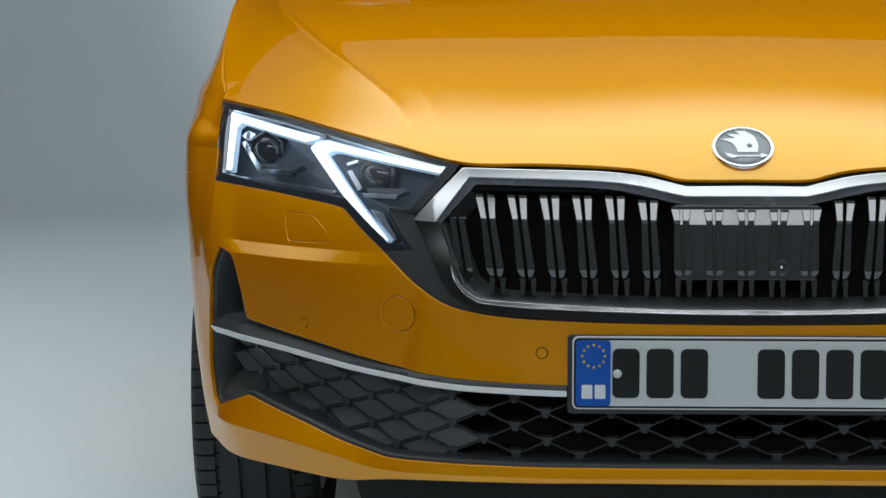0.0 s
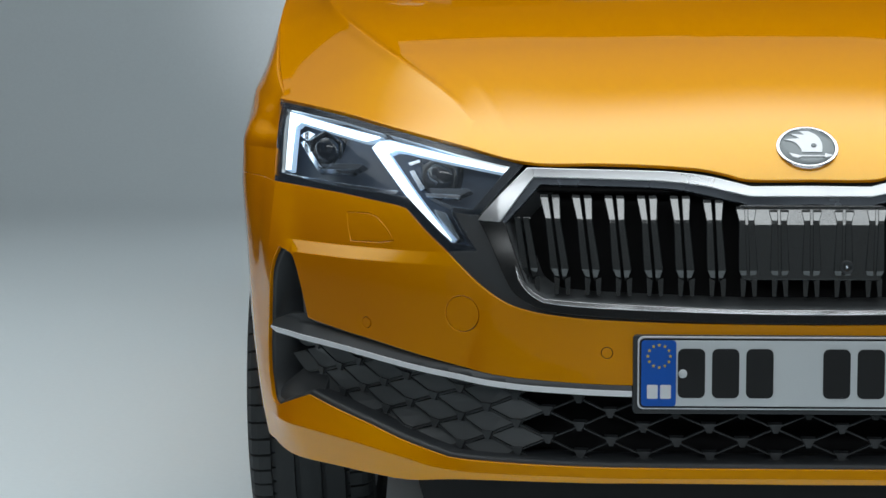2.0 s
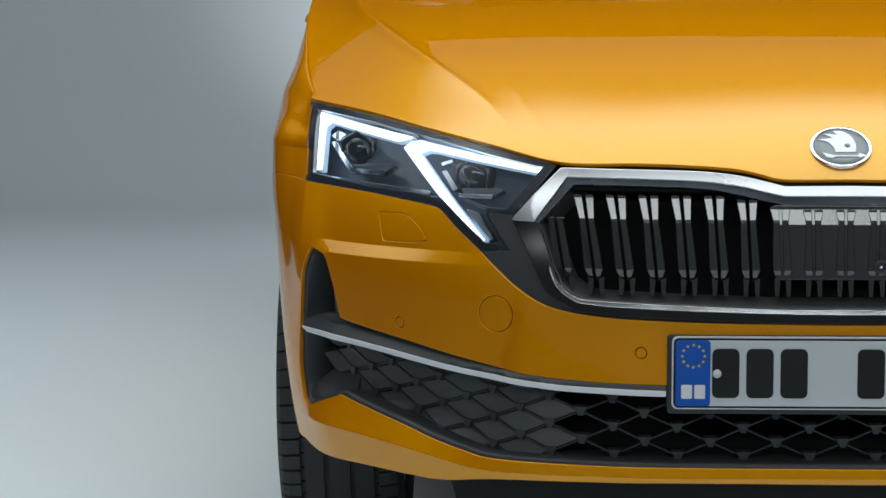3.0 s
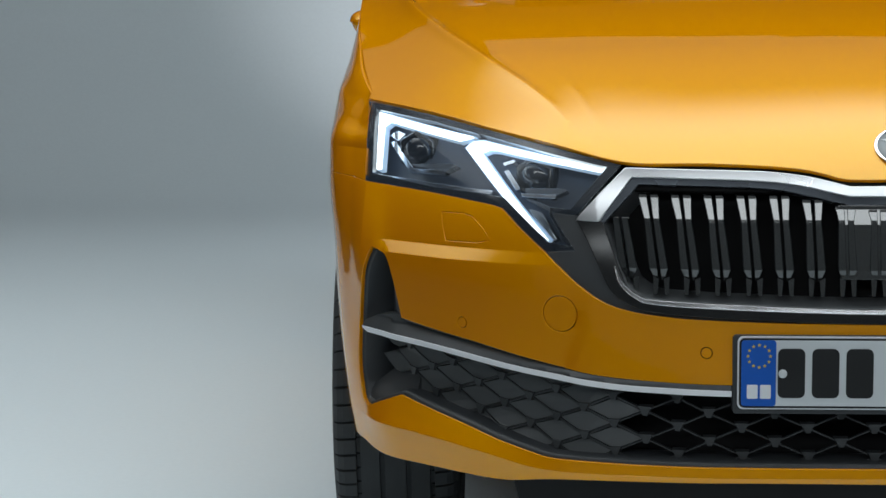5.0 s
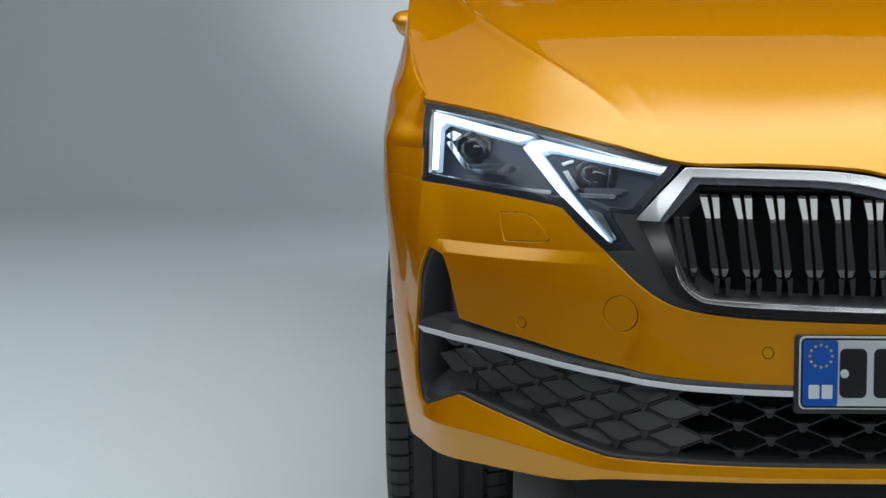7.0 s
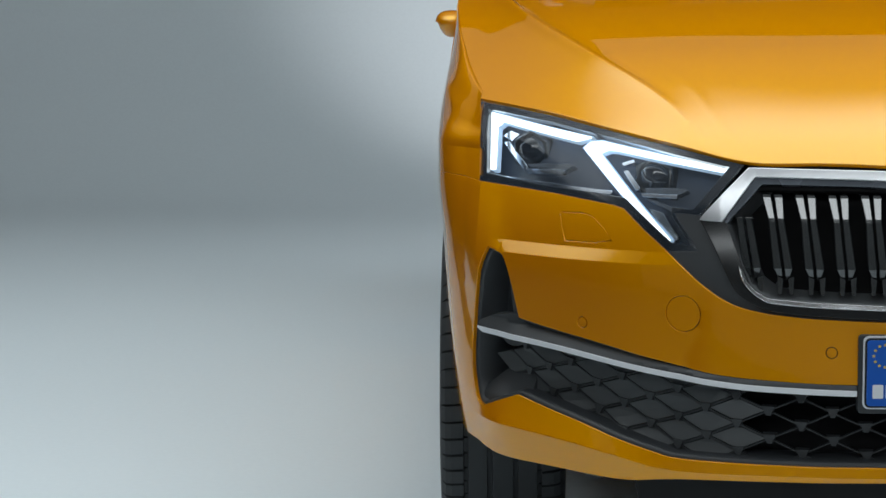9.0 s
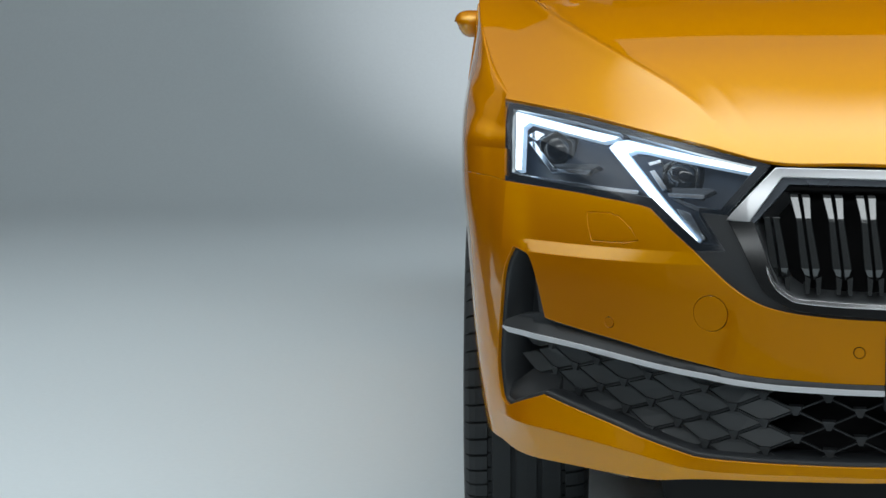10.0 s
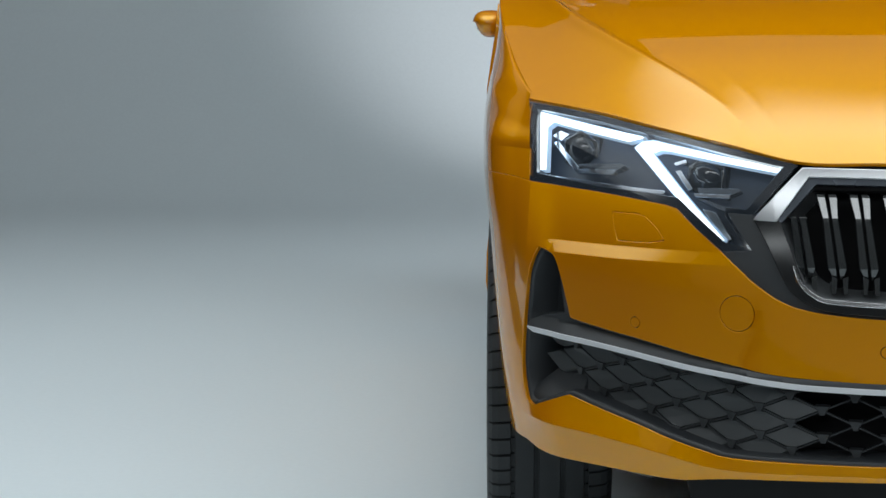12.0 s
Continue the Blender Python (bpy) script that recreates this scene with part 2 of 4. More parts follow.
def grid_mesh(rows, smooth=True, closed=False):
    """Quad mesh through rows of points."""
    n, m = len(rows), len(rows[0])
    faces = []
    for i in range(n - 1):
        for j in range(m if closed else m - 1):
            k = (j + 1) % m
            faces.append((i * m + j, i * m + k, (i + 1) * m + k, (i + 1) * m + j))
    me = bpy.data.meshes.new("grid")
    me.from_pydata([tuple(p) for r in rows for p in r], [], faces)
    bm = bmesh.new()
    bm.from_mesh(me)
    bmesh.ops.remove_doubles(bm, verts=bm.verts, dist=1e-6)
    bmesh.ops.recalc_face_normals(bm, faces=bm.faces)
    for f in bm.faces:
        f.smooth = smooth
    bm.to_mesh(me)
    bm.free()
    return me


def skin(rows):
    """Open patch whose faces look away from the car's middle."""
    me = grid_mesh(rows)
    total = sum(p.normal.dot(Vector(p.center) - CENTRE) * p.area for p in me.polygons)
    if total < 0:
        me.flip_normals()
    return me


def block(bm, sx, sy, sz, m=Matrix(), edge=.001):
    """Bevelled box of that size, centred, added to bm."""
    made = bmesh.ops.create_cube(bm, size=1, matrix=m @ Matrix.Diagonal((sx, sy, sz, 1)))
    if edge:
        geom = list({e for v in made["verts"] for e in v.link_edges})
        bmesh.ops.bevel(bm, geom=geom, offset=edge, segments=2, affect="EDGES", profile=.5)


def plate_mesh(outline, thick, m=Matrix(), edge=.0006):
    """Flat outline in local x, z, extruded along local -y to thick."""
    bm = bmesh.new()
    f = bm.faces.new([bm.verts.new((x, 0, z)) for x, z in outline])
    bm.normal_update()
    if f.normal.y > 0:
        f.normal_flip()
    out = bmesh.ops.extrude_face_region(bm, geom=[f])
    bmesh.ops.translate(bm, verts=[v for v in out["geom"] if isinstance(v, bmesh.types.BMVert)], vec=(0, -thick, 0))
    bmesh.ops.recalc_face_normals(bm, faces=bm.faces)
    if edge:
        front = [e for e in bm.edges if all(abs(v.co.y + thick) < 1e-6 for v in e.verts)]
        bmesh.ops.bevel(bm, geom=front, offset=edge, segments=2, affect="EDGES", profile=.5)
    bmesh.ops.transform(bm, matrix=m, verts=bm.verts)
    return bm


def lathe(profile, n, m=Matrix(), closed=False):
    """Turn (radius, along) pairs round local y."""
    rows = [[m @ Vector((r * math.sin(2 * math.pi * k / n), y, r * math.cos(2 * math.pi * k / n))) for k in range(n)] for r, y in profile]
    if closed:
        rows.append(rows[0])
    return grid_mesh(rows, True, True)


def rounded(w, h, r, n=5):
    """Rounded rectangle about the origin."""
    out = []
    for cx, cz, a in ((w / 2 - r, h / 2 - r, 0), (-w / 2 + r, h / 2 - r, 90), (-w / 2 + r, -h / 2 + r, 180), (w / 2 - r, -h / 2 + r, 270)):
        out += [(cx + r * math.cos(radians(a + 90 * k / n)), cz + r * math.sin(radians(a + 90 * k / n))) for k in range(n + 1)]
    return out


# ---- studio ----
def studio():
    """Infinity cove: floor that sweeps up into the back wall, side walls, ceiling and the dark end behind the camera."""
    prof = [(.45, 0.0), (.95, 0.0), (1.7, 0.0), (2.4, 0.0), (3.2, 0.0), (4.5, 0.0), (6.0, 0.0), (7.4, 0.0)]
    yc, r = 7.4, 2.0
    for k in range(1, 21):
        a = radians(90 * k / 20)
        prof.append((yc + r * math.sin(a), r - r * math.cos(a)))
    prof.append((yc + r, 2.5))
    # left edge lies out of view, shaped to bound the pale reflection on the bumper
    edge = [(.45, -2.15), (.95, -2.28), (1.7, -2.50), (2.9, -3.0), (4.5, -3.9), (7.0, -5.2), (9.6, -5.8)]
    me = grid_mesh([[(x, y, z) for x in np.linspace(table(edge, y), 5.6, 5)] for y, z in prof])
    if sum(p.normal.z for p in me.polygons) < 0:
        me.flip_normals()
    me.materials.append(FLOOR)
    ob = new("floor", me)
    tagged(ob, "light grey painted studio floor sweeping up into the back wall", "floor", kind="structure")
    for name, sx, sy, sz, c, mat, label in (
            # pale piece out of view, added to bounce light up at chin and plate
            ("floor_apron", 2.7, 1.34, .05, (0, -.221, -.025), FLOOR, "unseen light floor piece added to bounce light onto the nose"),
            # dark floor out of view, added to keep the bumper's reflections dark
            ("floor_front", 18.0, 18.4, .05, (0, 1.0, -.030), DARK_FLOOR, "unseen dark floor added round the cove to darken reflections"),
            # side walls are out of view, made dark for what the paint mirrors
            ("wall_left", .2, 18.4, 7, (-9.1, 1.0, 3.5), BLACKOUT, "unseen dark side wall added to keep reflections dark"),
            ("wall_right", .2, 18.4, 7, (9.1, 1.0, 3.5), BLACKOUT, "unseen dark side wall added to keep reflections dark"),
            # pale wall out of view, added to lift reflections in the gloss parts
            ("wall_front", 18.4, .2, 7, (0, -8.1, 3.5), BOUNCE_WALL, "unseen light wall behind the camera, added to brighten gloss reflections"),
            ("wall_back", 18.4, .2, 7, (0, 10.2, 3.5), BLACKOUT, "dark studio wall behind the painted cove"),
            ("ceiling", 18.4, 18.4, .2, (0, 1.0, 7.1), BLACKOUT, "dark studio ceiling above the softbox")):
        bm = bmesh.new()
        block(bm, sx, sy, sz, Matrix.Translation(c), 0)
        tagged(part(name, bm, mat), label, name.split("_")[0], kind="structure")


def build_softbox():
    """Wide overhead softbox hung from the ceiling on four rods."""
    box = thing("softbox", "large white overhead softbox hung from the ceiling on rods", "studio light")
    w, d, z, cy = 14.0, 12.6, 4.8, 2.3
    bm = bmesh.new()
    bmesh.ops.create_grid(bm, x_segments=2, y_segments=2, size=.5, matrix=Matrix.Diagonal((w, d, 1, 1)))
    bmesh.ops.reverse_faces(bm, faces=bm.faces)
    cloth = part("diffuser", bm, CLOTH, box)
    cloth.location = (0, cy, z)
    bm = bmesh.new()
    block(bm, w + .1, d + .1, .3, Matrix.Translation((0, cy, z + .16)), .02)
    part("softbox_case", bm, BLACKOUT, box)
    for x in (-6, 6):
        for y in (-3.2, 7.8):
            part("hanger_rod", lathe([(.012, z + .3), (.012, 7.0)], 10, pose(x, y, 0, 90, 0, 0) @ Matrix.Diagonal((1, 1, -1, 1))), SATIN, box)


def build_front_fill(m, length, height, up, cloth_mat):
    """Added front fill: long strip light high and out of view, on two stands; m stands on the floor and faces the car
    along its +y.
    """
    light = thing("front_fill", "unseen long strip light on two stands, added as front fill", "studio light")
    light.matrix_world = m
    tilt = pose(0, 0, up, 242, 0, 0)
    bm = bmesh.new()
    bmesh.ops.create_grid(bm, x_segments=2, y_segments=2, size=.5, matrix=tilt @ Matrix.Diagonal((length, height, 1, 1)))
    part("strip_cloth", bm, cloth_mat, light)
    bm = bmesh.new()
    block(bm, length + .1, height + .1, .2, tilt @ Matrix.Translation((0, 0, -.11)), .01)
    part("strip_case", bm, BLACKOUT, light)
    for x in (-length * .37, length * .37):
        part("stand_pole", lathe([(.03, 0), (.03, up)], 14, pose(x, -.15, 0, 90, 0, 0)), SATIN, light)
        part("stand_base", lathe([(.0, -.0), (.45, 0), (.45, .03), (.0, .05)], 24, pose(x, -.15, .001, 90, 0, 0)), SATIN, light)


studio()
build_softbox()
# out-of-view fill behind the camera, added to brighten the front faces
build_front_fill(pose(0, -6.9, 0), 12.0, .85, 4.0, FILL_CLOTH)

# ---- the car: surfaces ----
car = thing("car", "orange metallic hatchback car with lit headlights, parked on the studio floor", "car")

# plan of the nose: half width and depth from the centre line to the flank
PLAN = [(0, 0), (.16, .0), (.31, .004), (.42, .024), (.52, .055), (.62, .104), (.709, .167), (.80, .252), (.848, .307), (.881, .353),
        (.905, .399), (.920, .45), (.928, .51), (.933, .60), (.937, .75), (.943, .95), (.945, 1.3)]
GIRTH = [0.0]
for (pa, pb), (pc, pd) in zip(PLAN, PLAN[1:]):
    GIRTH.append(GIRTH[-1] + math.hypot(pc - pa, pd - pb))
PLAN_X, PLAN_Y = [(g, p[0]) for g, p in zip(GIRTH, PLAN)], [(g, p[1]) for g, p in zip(GIRTH, PLAN)]
TUCK = [(.15, .92), (.25, .953), (.29, .962), (.33, .970), (.43, .983), (.53, .991), (.63, .997), (.72, 1), (1.2, 1)]
CHIN = [(0, .298), (.40, .2955), (.54, .2925), (.60, .2955), (.673, .309), (.768, .321), (.868, .327), (1.0, .329), (1.3, .34)]


def nose(s, z, proud=0.0, back=0.0):
    """Point of the nose at girth s from the centre line (positive: the car's right) and height z."""
    sign, s = (-1 if s < 0 else 1), abs(s)
    px, py = glide(PLAN_X, s), glide(PLAN_Y, s)
    dx, dy = glide(PLAN_X, s + .001) - glide(PLAN_X, s - .001), glide(PLAN_Y, s + .001) - glide(PLAN_Y, s - .001)
    size = math.hypot(dx, dy)
    nx, ny = dy / size, -dx / size
    lean = 1.3 * max(0, z - .55) ** 2 * (1 + .45 * min(1, px / .85) ** 4) * (1 - ease(.95, 1.35, s))
    # belt ledge of the bumper, and the chin that leans out to its edge
    belt = ease(.50, .78, s) * (1 - ease(.93, 1.05, s))
    proud += .006 * ease(1.0, 1.18, s) * (ease(.60, .72, z) - ease(.80, .90, z))
    soft = ease(.875, .93, s)
    proud += belt * ((1 - soft) * table([(.40, 0), (.47, .0095), (.615, .0166), (.6345, .0058), (.75, 0)], z) + soft * .016 * ease(.42, .58, z) * (1 - ease(.58, .74, z)))
    # upright fold of the corner between lamp and vent
    proud += .0045 * max(0, 1 - abs(s - .957) / .055) * ease(.52, .63, z)
    fade, edge, jut = 1 - ease(.90, 1.06, s), glide(CHIN, s), .018 + .011 * ease(.50, .74, s)
    proud += fade * ((jut - .25 * (edge - z)) if z < edge else max(0, jut - (.06 + .50 * ease(.50, .72, s)) * (z - edge)))
    k = glide(TUCK, z)
    return (-sign * (px * k + nx * proud), py + lean + ny * proud + back, z)


def girth_at(y):
    return next(g / 1000 for g in range(300, 2200) if glide(PLAN_Y, g / 1000) >= y)


# outlines on the nose, centre to flank, as (girth, height)
HOOD_EDGE = [(0, .750), (.092, .750), (.129, .758), (.164, .765), (.225, .770), (.321, .773), (.438, .773), (.554, .797), (.662, .817), (.791, .838), (.960, .853)]
GRILLE_EDGE = [(0, .533), (.192, .535), (.323, .539), (.3775, .5423), (.430, .5483), (.473, .5596), (.516, .5846), (.546, .6103), (.5735, .635)]
LAMP_UNDER = [(.5735, .635), (.614, .6675), (.6477, .6978), (.6657, .702), (.7137, .7072), (.803, .715), (.958, .722)]
LAMP_TOP = [(.446, .771), (.554, .794), (.662, .815), (.791, .835), (.960, .852)]
INTAKE_TOP = [(0, .441), (.278, .442), (.406, .445), (.499, .451), (.599, .467), (.708, .488), (.783, .499), (.862, .510)]
VENT_IN = [(.862, .510), (.875, .571), (.888, .607), (.906, .617), (.928, .6215)]
VENT_OUT = [(.928, .6215), (.943, .600), (.962, .566), (.994, .495), (1.014, .436), (1.019, .387), (1.008, .354), (.980, .347)]
INTAKE_LOW = [(.890, .377), (.749, .352), (.675, .334), (.609, .319), (.567, .312), (.467, .311), (.285, .312), (0, .312)]
SILL_EDGE = [(0, .290), (.286, .290), (.546, .282), (.659, .270), (.733, .270), (.821, .271), (.944, .270), (.995, .274), (1.036, .281)]
TRIM_LINE = [(.279, .433), (.370, .435), (.462, .438), (.600, .451), (.788, .475), (.976, .484)]
ARCH_Y, ARCH_Z, ARCH_R = .88, .315, .372


def arch_run(z0, z1, n=14):
    """Front edge of the wheel arch on the flank, from height z0 to z1."""
    out = []
    for k in range(n + 1):
        z = z0 + (z1 - z0) * k / n
        out.append((girth_at(ARCH_Y - math.sqrt(max(0, ARCH_R ** 2 - (z - ARCH_Z) ** 2))), z))
    return out


HE = [(-nose(s, z)[0], nose(s, z)[1], z + .003) for s, z in curve(HOOD_EDGE, 6)]
EDGE_Y, EDGE_Z = [(u, y) for u, y, z in HE], [(u, z) for u, y, z in HE]
SEAM_U = [(0, .795), (.25, .826), (.494, .8535), (.70, .882), (.85, .898), (1.0, .911), (1.2, .920), (1.45, .925)]
SEAM_Z = [(0, .735), (.25, .794), (.494, .853), (.70, .900), (.85, .937), (1.0, .974), (1.2, 1.014), (1.45, 1.05)]
MID_Z = [(0, .838), (.25, .895), (.5, .955), (.9, 1.025), (1.3, 1.070), (1.6, 1.09)]
CREASE_U = [(0, .43), (.25, .55), (.5, .675), (.9, .80), (1.4, .87)]


FOLD_U = [(0, .10), (.218, .120), (.387, .142), (.60, .158), (1.4, .20)]
PLEAT_U = [(.10, .442), (.134, .455), (.22, .485), (.35, .523), (.45, .552)]


def hood_raw(u, y):
    zc, uc = glide(MID_Z, y), glide(CREASE_U, y)
    us, zs = glide(SEAM_U, y), glide(SEAM_Z, y)
    crest = zc - .022
    if u <= uc:
        fold = glide(FOLD_U, y)
        z = zc - .012 * (u / uc) ** 2 - .010 * max(0, u - fold) / (uc - fold)
    else:
        q = min(1.3, (u - uc) / (us - uc))
        z = crest + (zs - crest) * (q * 1.25 - .25 * q * q)
    return z


def hood_z(u, y):
    u = abs(u)
    raw = hood_raw(u, y)
    ye, ze = table(EDGE_Y, u), table(EDGE_Z, u)
    ridge = .0030 * math.exp(-((u - glide(CREASE_U, y)) / .012) ** 2) * ease(.19, .36, y)
    ridge += .0009 * math.exp(-((u - glide(PLEAT_U, y)) / .010) ** 2) * ease(.09, .17, y) * (1 - ease(.31, .42, y))
    return raw + ridge + (ze - hood_raw(u, ye)) * math.exp(-max(0, y - ye) / .12)


def hood_at(x, y):
    return (x, y, hood_z(x, y))


# ---- hood ----
def build_hood():
    front = [(-u, y + .001) for u, y, z in HE]                     # centre to the car's right
    side = [(-glide(SEAM_U, y), y) for y in np.linspace(.53, 1.36, 14)]
    half = front + side
    loop = half + [(-a, b) for a, b in reversed(half)]
    lines = []
    for k in (1, -1):
        lines += [[(k * (glide(CREASE_U, y) + o), y) for y in np.linspace(.2, 1.3, 60)] for o in (-.018, -.009, 0, .009, .018)]
        lines += [[(k * (glide(FOLD_U, y) + o), y) for y in np.linspace(.12, 1.2, 50)] for o in (-.002, .002)]
        lines += [[(k * (glide(PLEAT_U, y) + o), y) for y in np.linspace(.10, .42, 30)] for o in (-.010, 0, .010)]
    return part("hood", sheet([loop], hood_at, .022, .006, .0014, creases=lines), PAINT, car, "creased orange hood with a sculpted front lip")


hood = build_hood()


# ---- bumper ----
SENSORS = [(.726, .515), (.316, .490)]
TOW = (.549, .541)
WASHER = [(.770, .688), (.722, .689), (.704, .685), (.681, .666), (.668, .647), (.697, .642), (.760, .641), (.767, .665)]


def build_bumper():
    rear = girth_at(.62)
    end = arch_run(.56, .284)
    half_top = curve(GRILLE_EDGE) + LAMP_UNDER[1:3] + curve(LAMP_UNDER[3:]) + [(1.013, .726), (1.086, .727), (rear, .719)]
    half_low = end + list(reversed(curve(SILL_EDGE)))
    right = half_top + half_low
    outer = right + flip(right)[1:-1]
    hole_r = curve(INTAKE_TOP) + curve(VENT_IN)[1:] + curve(VENT_OUT)[1:] + [(.890, .377)] + curve(INTAKE_LOW)[1:]
    hole = hole_r + flip(hole_r)[1:-1]
    cuts = []
    for k in (1, -1):
        cuts += [circle(k * s, z, .0108, n=24) for s, z in SENSORS] + [circle(k * TOW[0], TOW[1], .0300, n=36)]
    cuts.append(WASHER)
    cuts.append([(-a, b) for a, b in WASHER])
    folds = []
    for k in (1, -1):
        folds += [[(k * s, z) for s in np.linspace(a, b, n)] for z in (.615, .6345) for a, b, n in ((.5, .905, 28),)]
        folds += [[(k * s, glide(CHIN, s)) for s in np.linspace(.0, 1.2, 60)], [(k * .957, z) for z in np.linspace(.625, .725, 12)]]
    bumper = part("bumper", sheet([outer, hole, *cuts], nose, .016, .012, .0016, creases=folds), PAINT, car, "orange front bumper with a wide lower intake")
    for k in (1, -1):
        for s, z in SENSORS:
            part("parking_sensor", sheet([circle(k * s, z, .0074, n=24)], nose, .006, .006, .0006), PAINT, bumper)
        part("tow_cover", sheet([circle(k * TOW[0], TOW[1], .0268, n=36)], nose, .012, .006, .0006), PAINT, bumper)
        mid = np.mean(WASHER, 0)
        small = [(k * (mid[0] + (a - mid[0]) * .940), mid[1] + (b - mid[1]) * .890) for a, b in WASHER]
        part("washer_cover", sheet([small], nose, .012, .006, .0006), PAINT, bumper)
    gap = lambda s, z: nose(s, z, -.007)
    for k in (1, -1):
        for loop in [circle(k * s, z, .012, n=16) for s, z in SENSORS] + [circle(k * TOW[0], TOW[1], .032, n=20), [(k * (a + .004 * (1 if a > .715 else -1)), b + .004 * (1 if b > .665 else -1)) for a, b in WASHER]]:
            part("seam_backing", sheet([loop], gap, .02, 0), DARK, bumper)
    return bumper


bumper = build_bumper()


# ---- lower intake ----
def build_intake():
    # near-black sheet: the dark depth behind the lattice is put into its colour
    shell = part("intake_shade_sheet", sheet([[(-.92, .30), (.92, .30), (1.04, .36), (1.04, .50), (.94, .63), (.87, .52), (0, .46), (-.87, .52), (-.94, .63), (-1.04, .50), (-1.04, .36)]],
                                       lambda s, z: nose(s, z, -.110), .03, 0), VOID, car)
    # black liner folded back from the opening
    hole_r = curve(INTAKE_TOP) + curve(VENT_IN)[1:] + curve(VENT_OUT)[1:] + [(.890, .377)] + curve(INTAKE_LOW)[1:]
    loop = tidy(hole_r + flip(hole_r)[1:-1], .02)
    rows = []
    n = len(loop)
    for inset, proud in ((-.002, -.008), (.004, -.006), (.008, -.012), (.012, -.075)):
        row = []
        for i in range(n):
            dx, dz = loop[(i + 1) % n][0] - loop[i - 1][0], loop[(i + 1) % n][1] - loop[i - 1][1]
            size = math.hypot(dx, dz) or 1
            row.append(nose(loop[i][0] + inset * dz / size, loop[i][1] - inset * dx / size, proud))
        rows.append(row)
    part("intake_rim", grid_mesh(rows, True, True), SATIN, car, "satin black intake surround")
    for k in (1, -1):
        # floor and inner cheek of the corner vent
        cheek = [(k * a, b) for a, b in ((.855, .505), (.872, .60), (.915, .614), (.952, .56), (.985, .50), (.976, .484))]
        part("vent_cheek", sheet([cheek], lambda s, z: nose(s, z, -.012 - .05 * ease(.88, .95, abs(s))), .012, .01), SATIN, car)
        sill = [(k * a, b) for a, b in ((.880, .372), (.99, .350), (1.02, .37), (.93, .43), (.885, .42))]
        part("vent_sill", sheet([sill], lambda s, z: nose(s, z, -.012 - .6 * max(0, z - .362)), .012, .01), SATIN, car)
        # black wing above the bright trim
        top = curve([(.279, .440)] + [p for p in INTAKE_TOP[2:]] + [(.935, .503), (.976, .490)])
        low = curve(TRIM_LINE)
        loop = [(k * a, b + .003) for a, b in top] + [(k * a, b) for a, b in reversed(low)]

        def wing(s, z):
            t0 = table(TRIM_LINE, abs(s))
            return nose(s, z, .005 - .8 * min(max(0, z - t0), .02))
        part("wing_blade", sheet([loop], wing, .005, .012, .0008), SATIN, car, "satin black wing above the bright trim")
        low = curve([(a, b - .001) for a, b in TRIM_LINE])
        wide = [(a, b - .0072 + (.005 if i == len(low) - 1 else 0)) for i, (a, b) in enumerate(low)]
        loop = [(k * a, b) for a, b in low] + [(k * a, b) for a, b in reversed(wide)]
        part("trim_strip", sheet([loop], lambda s, z: nose(s, z, .006), .02, .014, .001), SILVER, car, "thin silver trim strip")


build_intake()
PITCH_S, PITCH_Z, LAT = .0524, .0436, -.034


def node(i, j):
    """Lattice node of column i (either side) and row j."""
    return (i * PITCH_S, .3475 + j * PITCH_Z - (.0218 if i % 2 else 0))


def climb(s):
    """Rise of the lattice towards the corner of the bumper."""
    return glide([(0, 0), (.52, 0), (.575, .003), (.63, .0092), (.735, .0215), (.835, .036), (.93, .052)], abs(s))


def woven(s, z, proud):
    return nose(s, z + climb(s), proud)


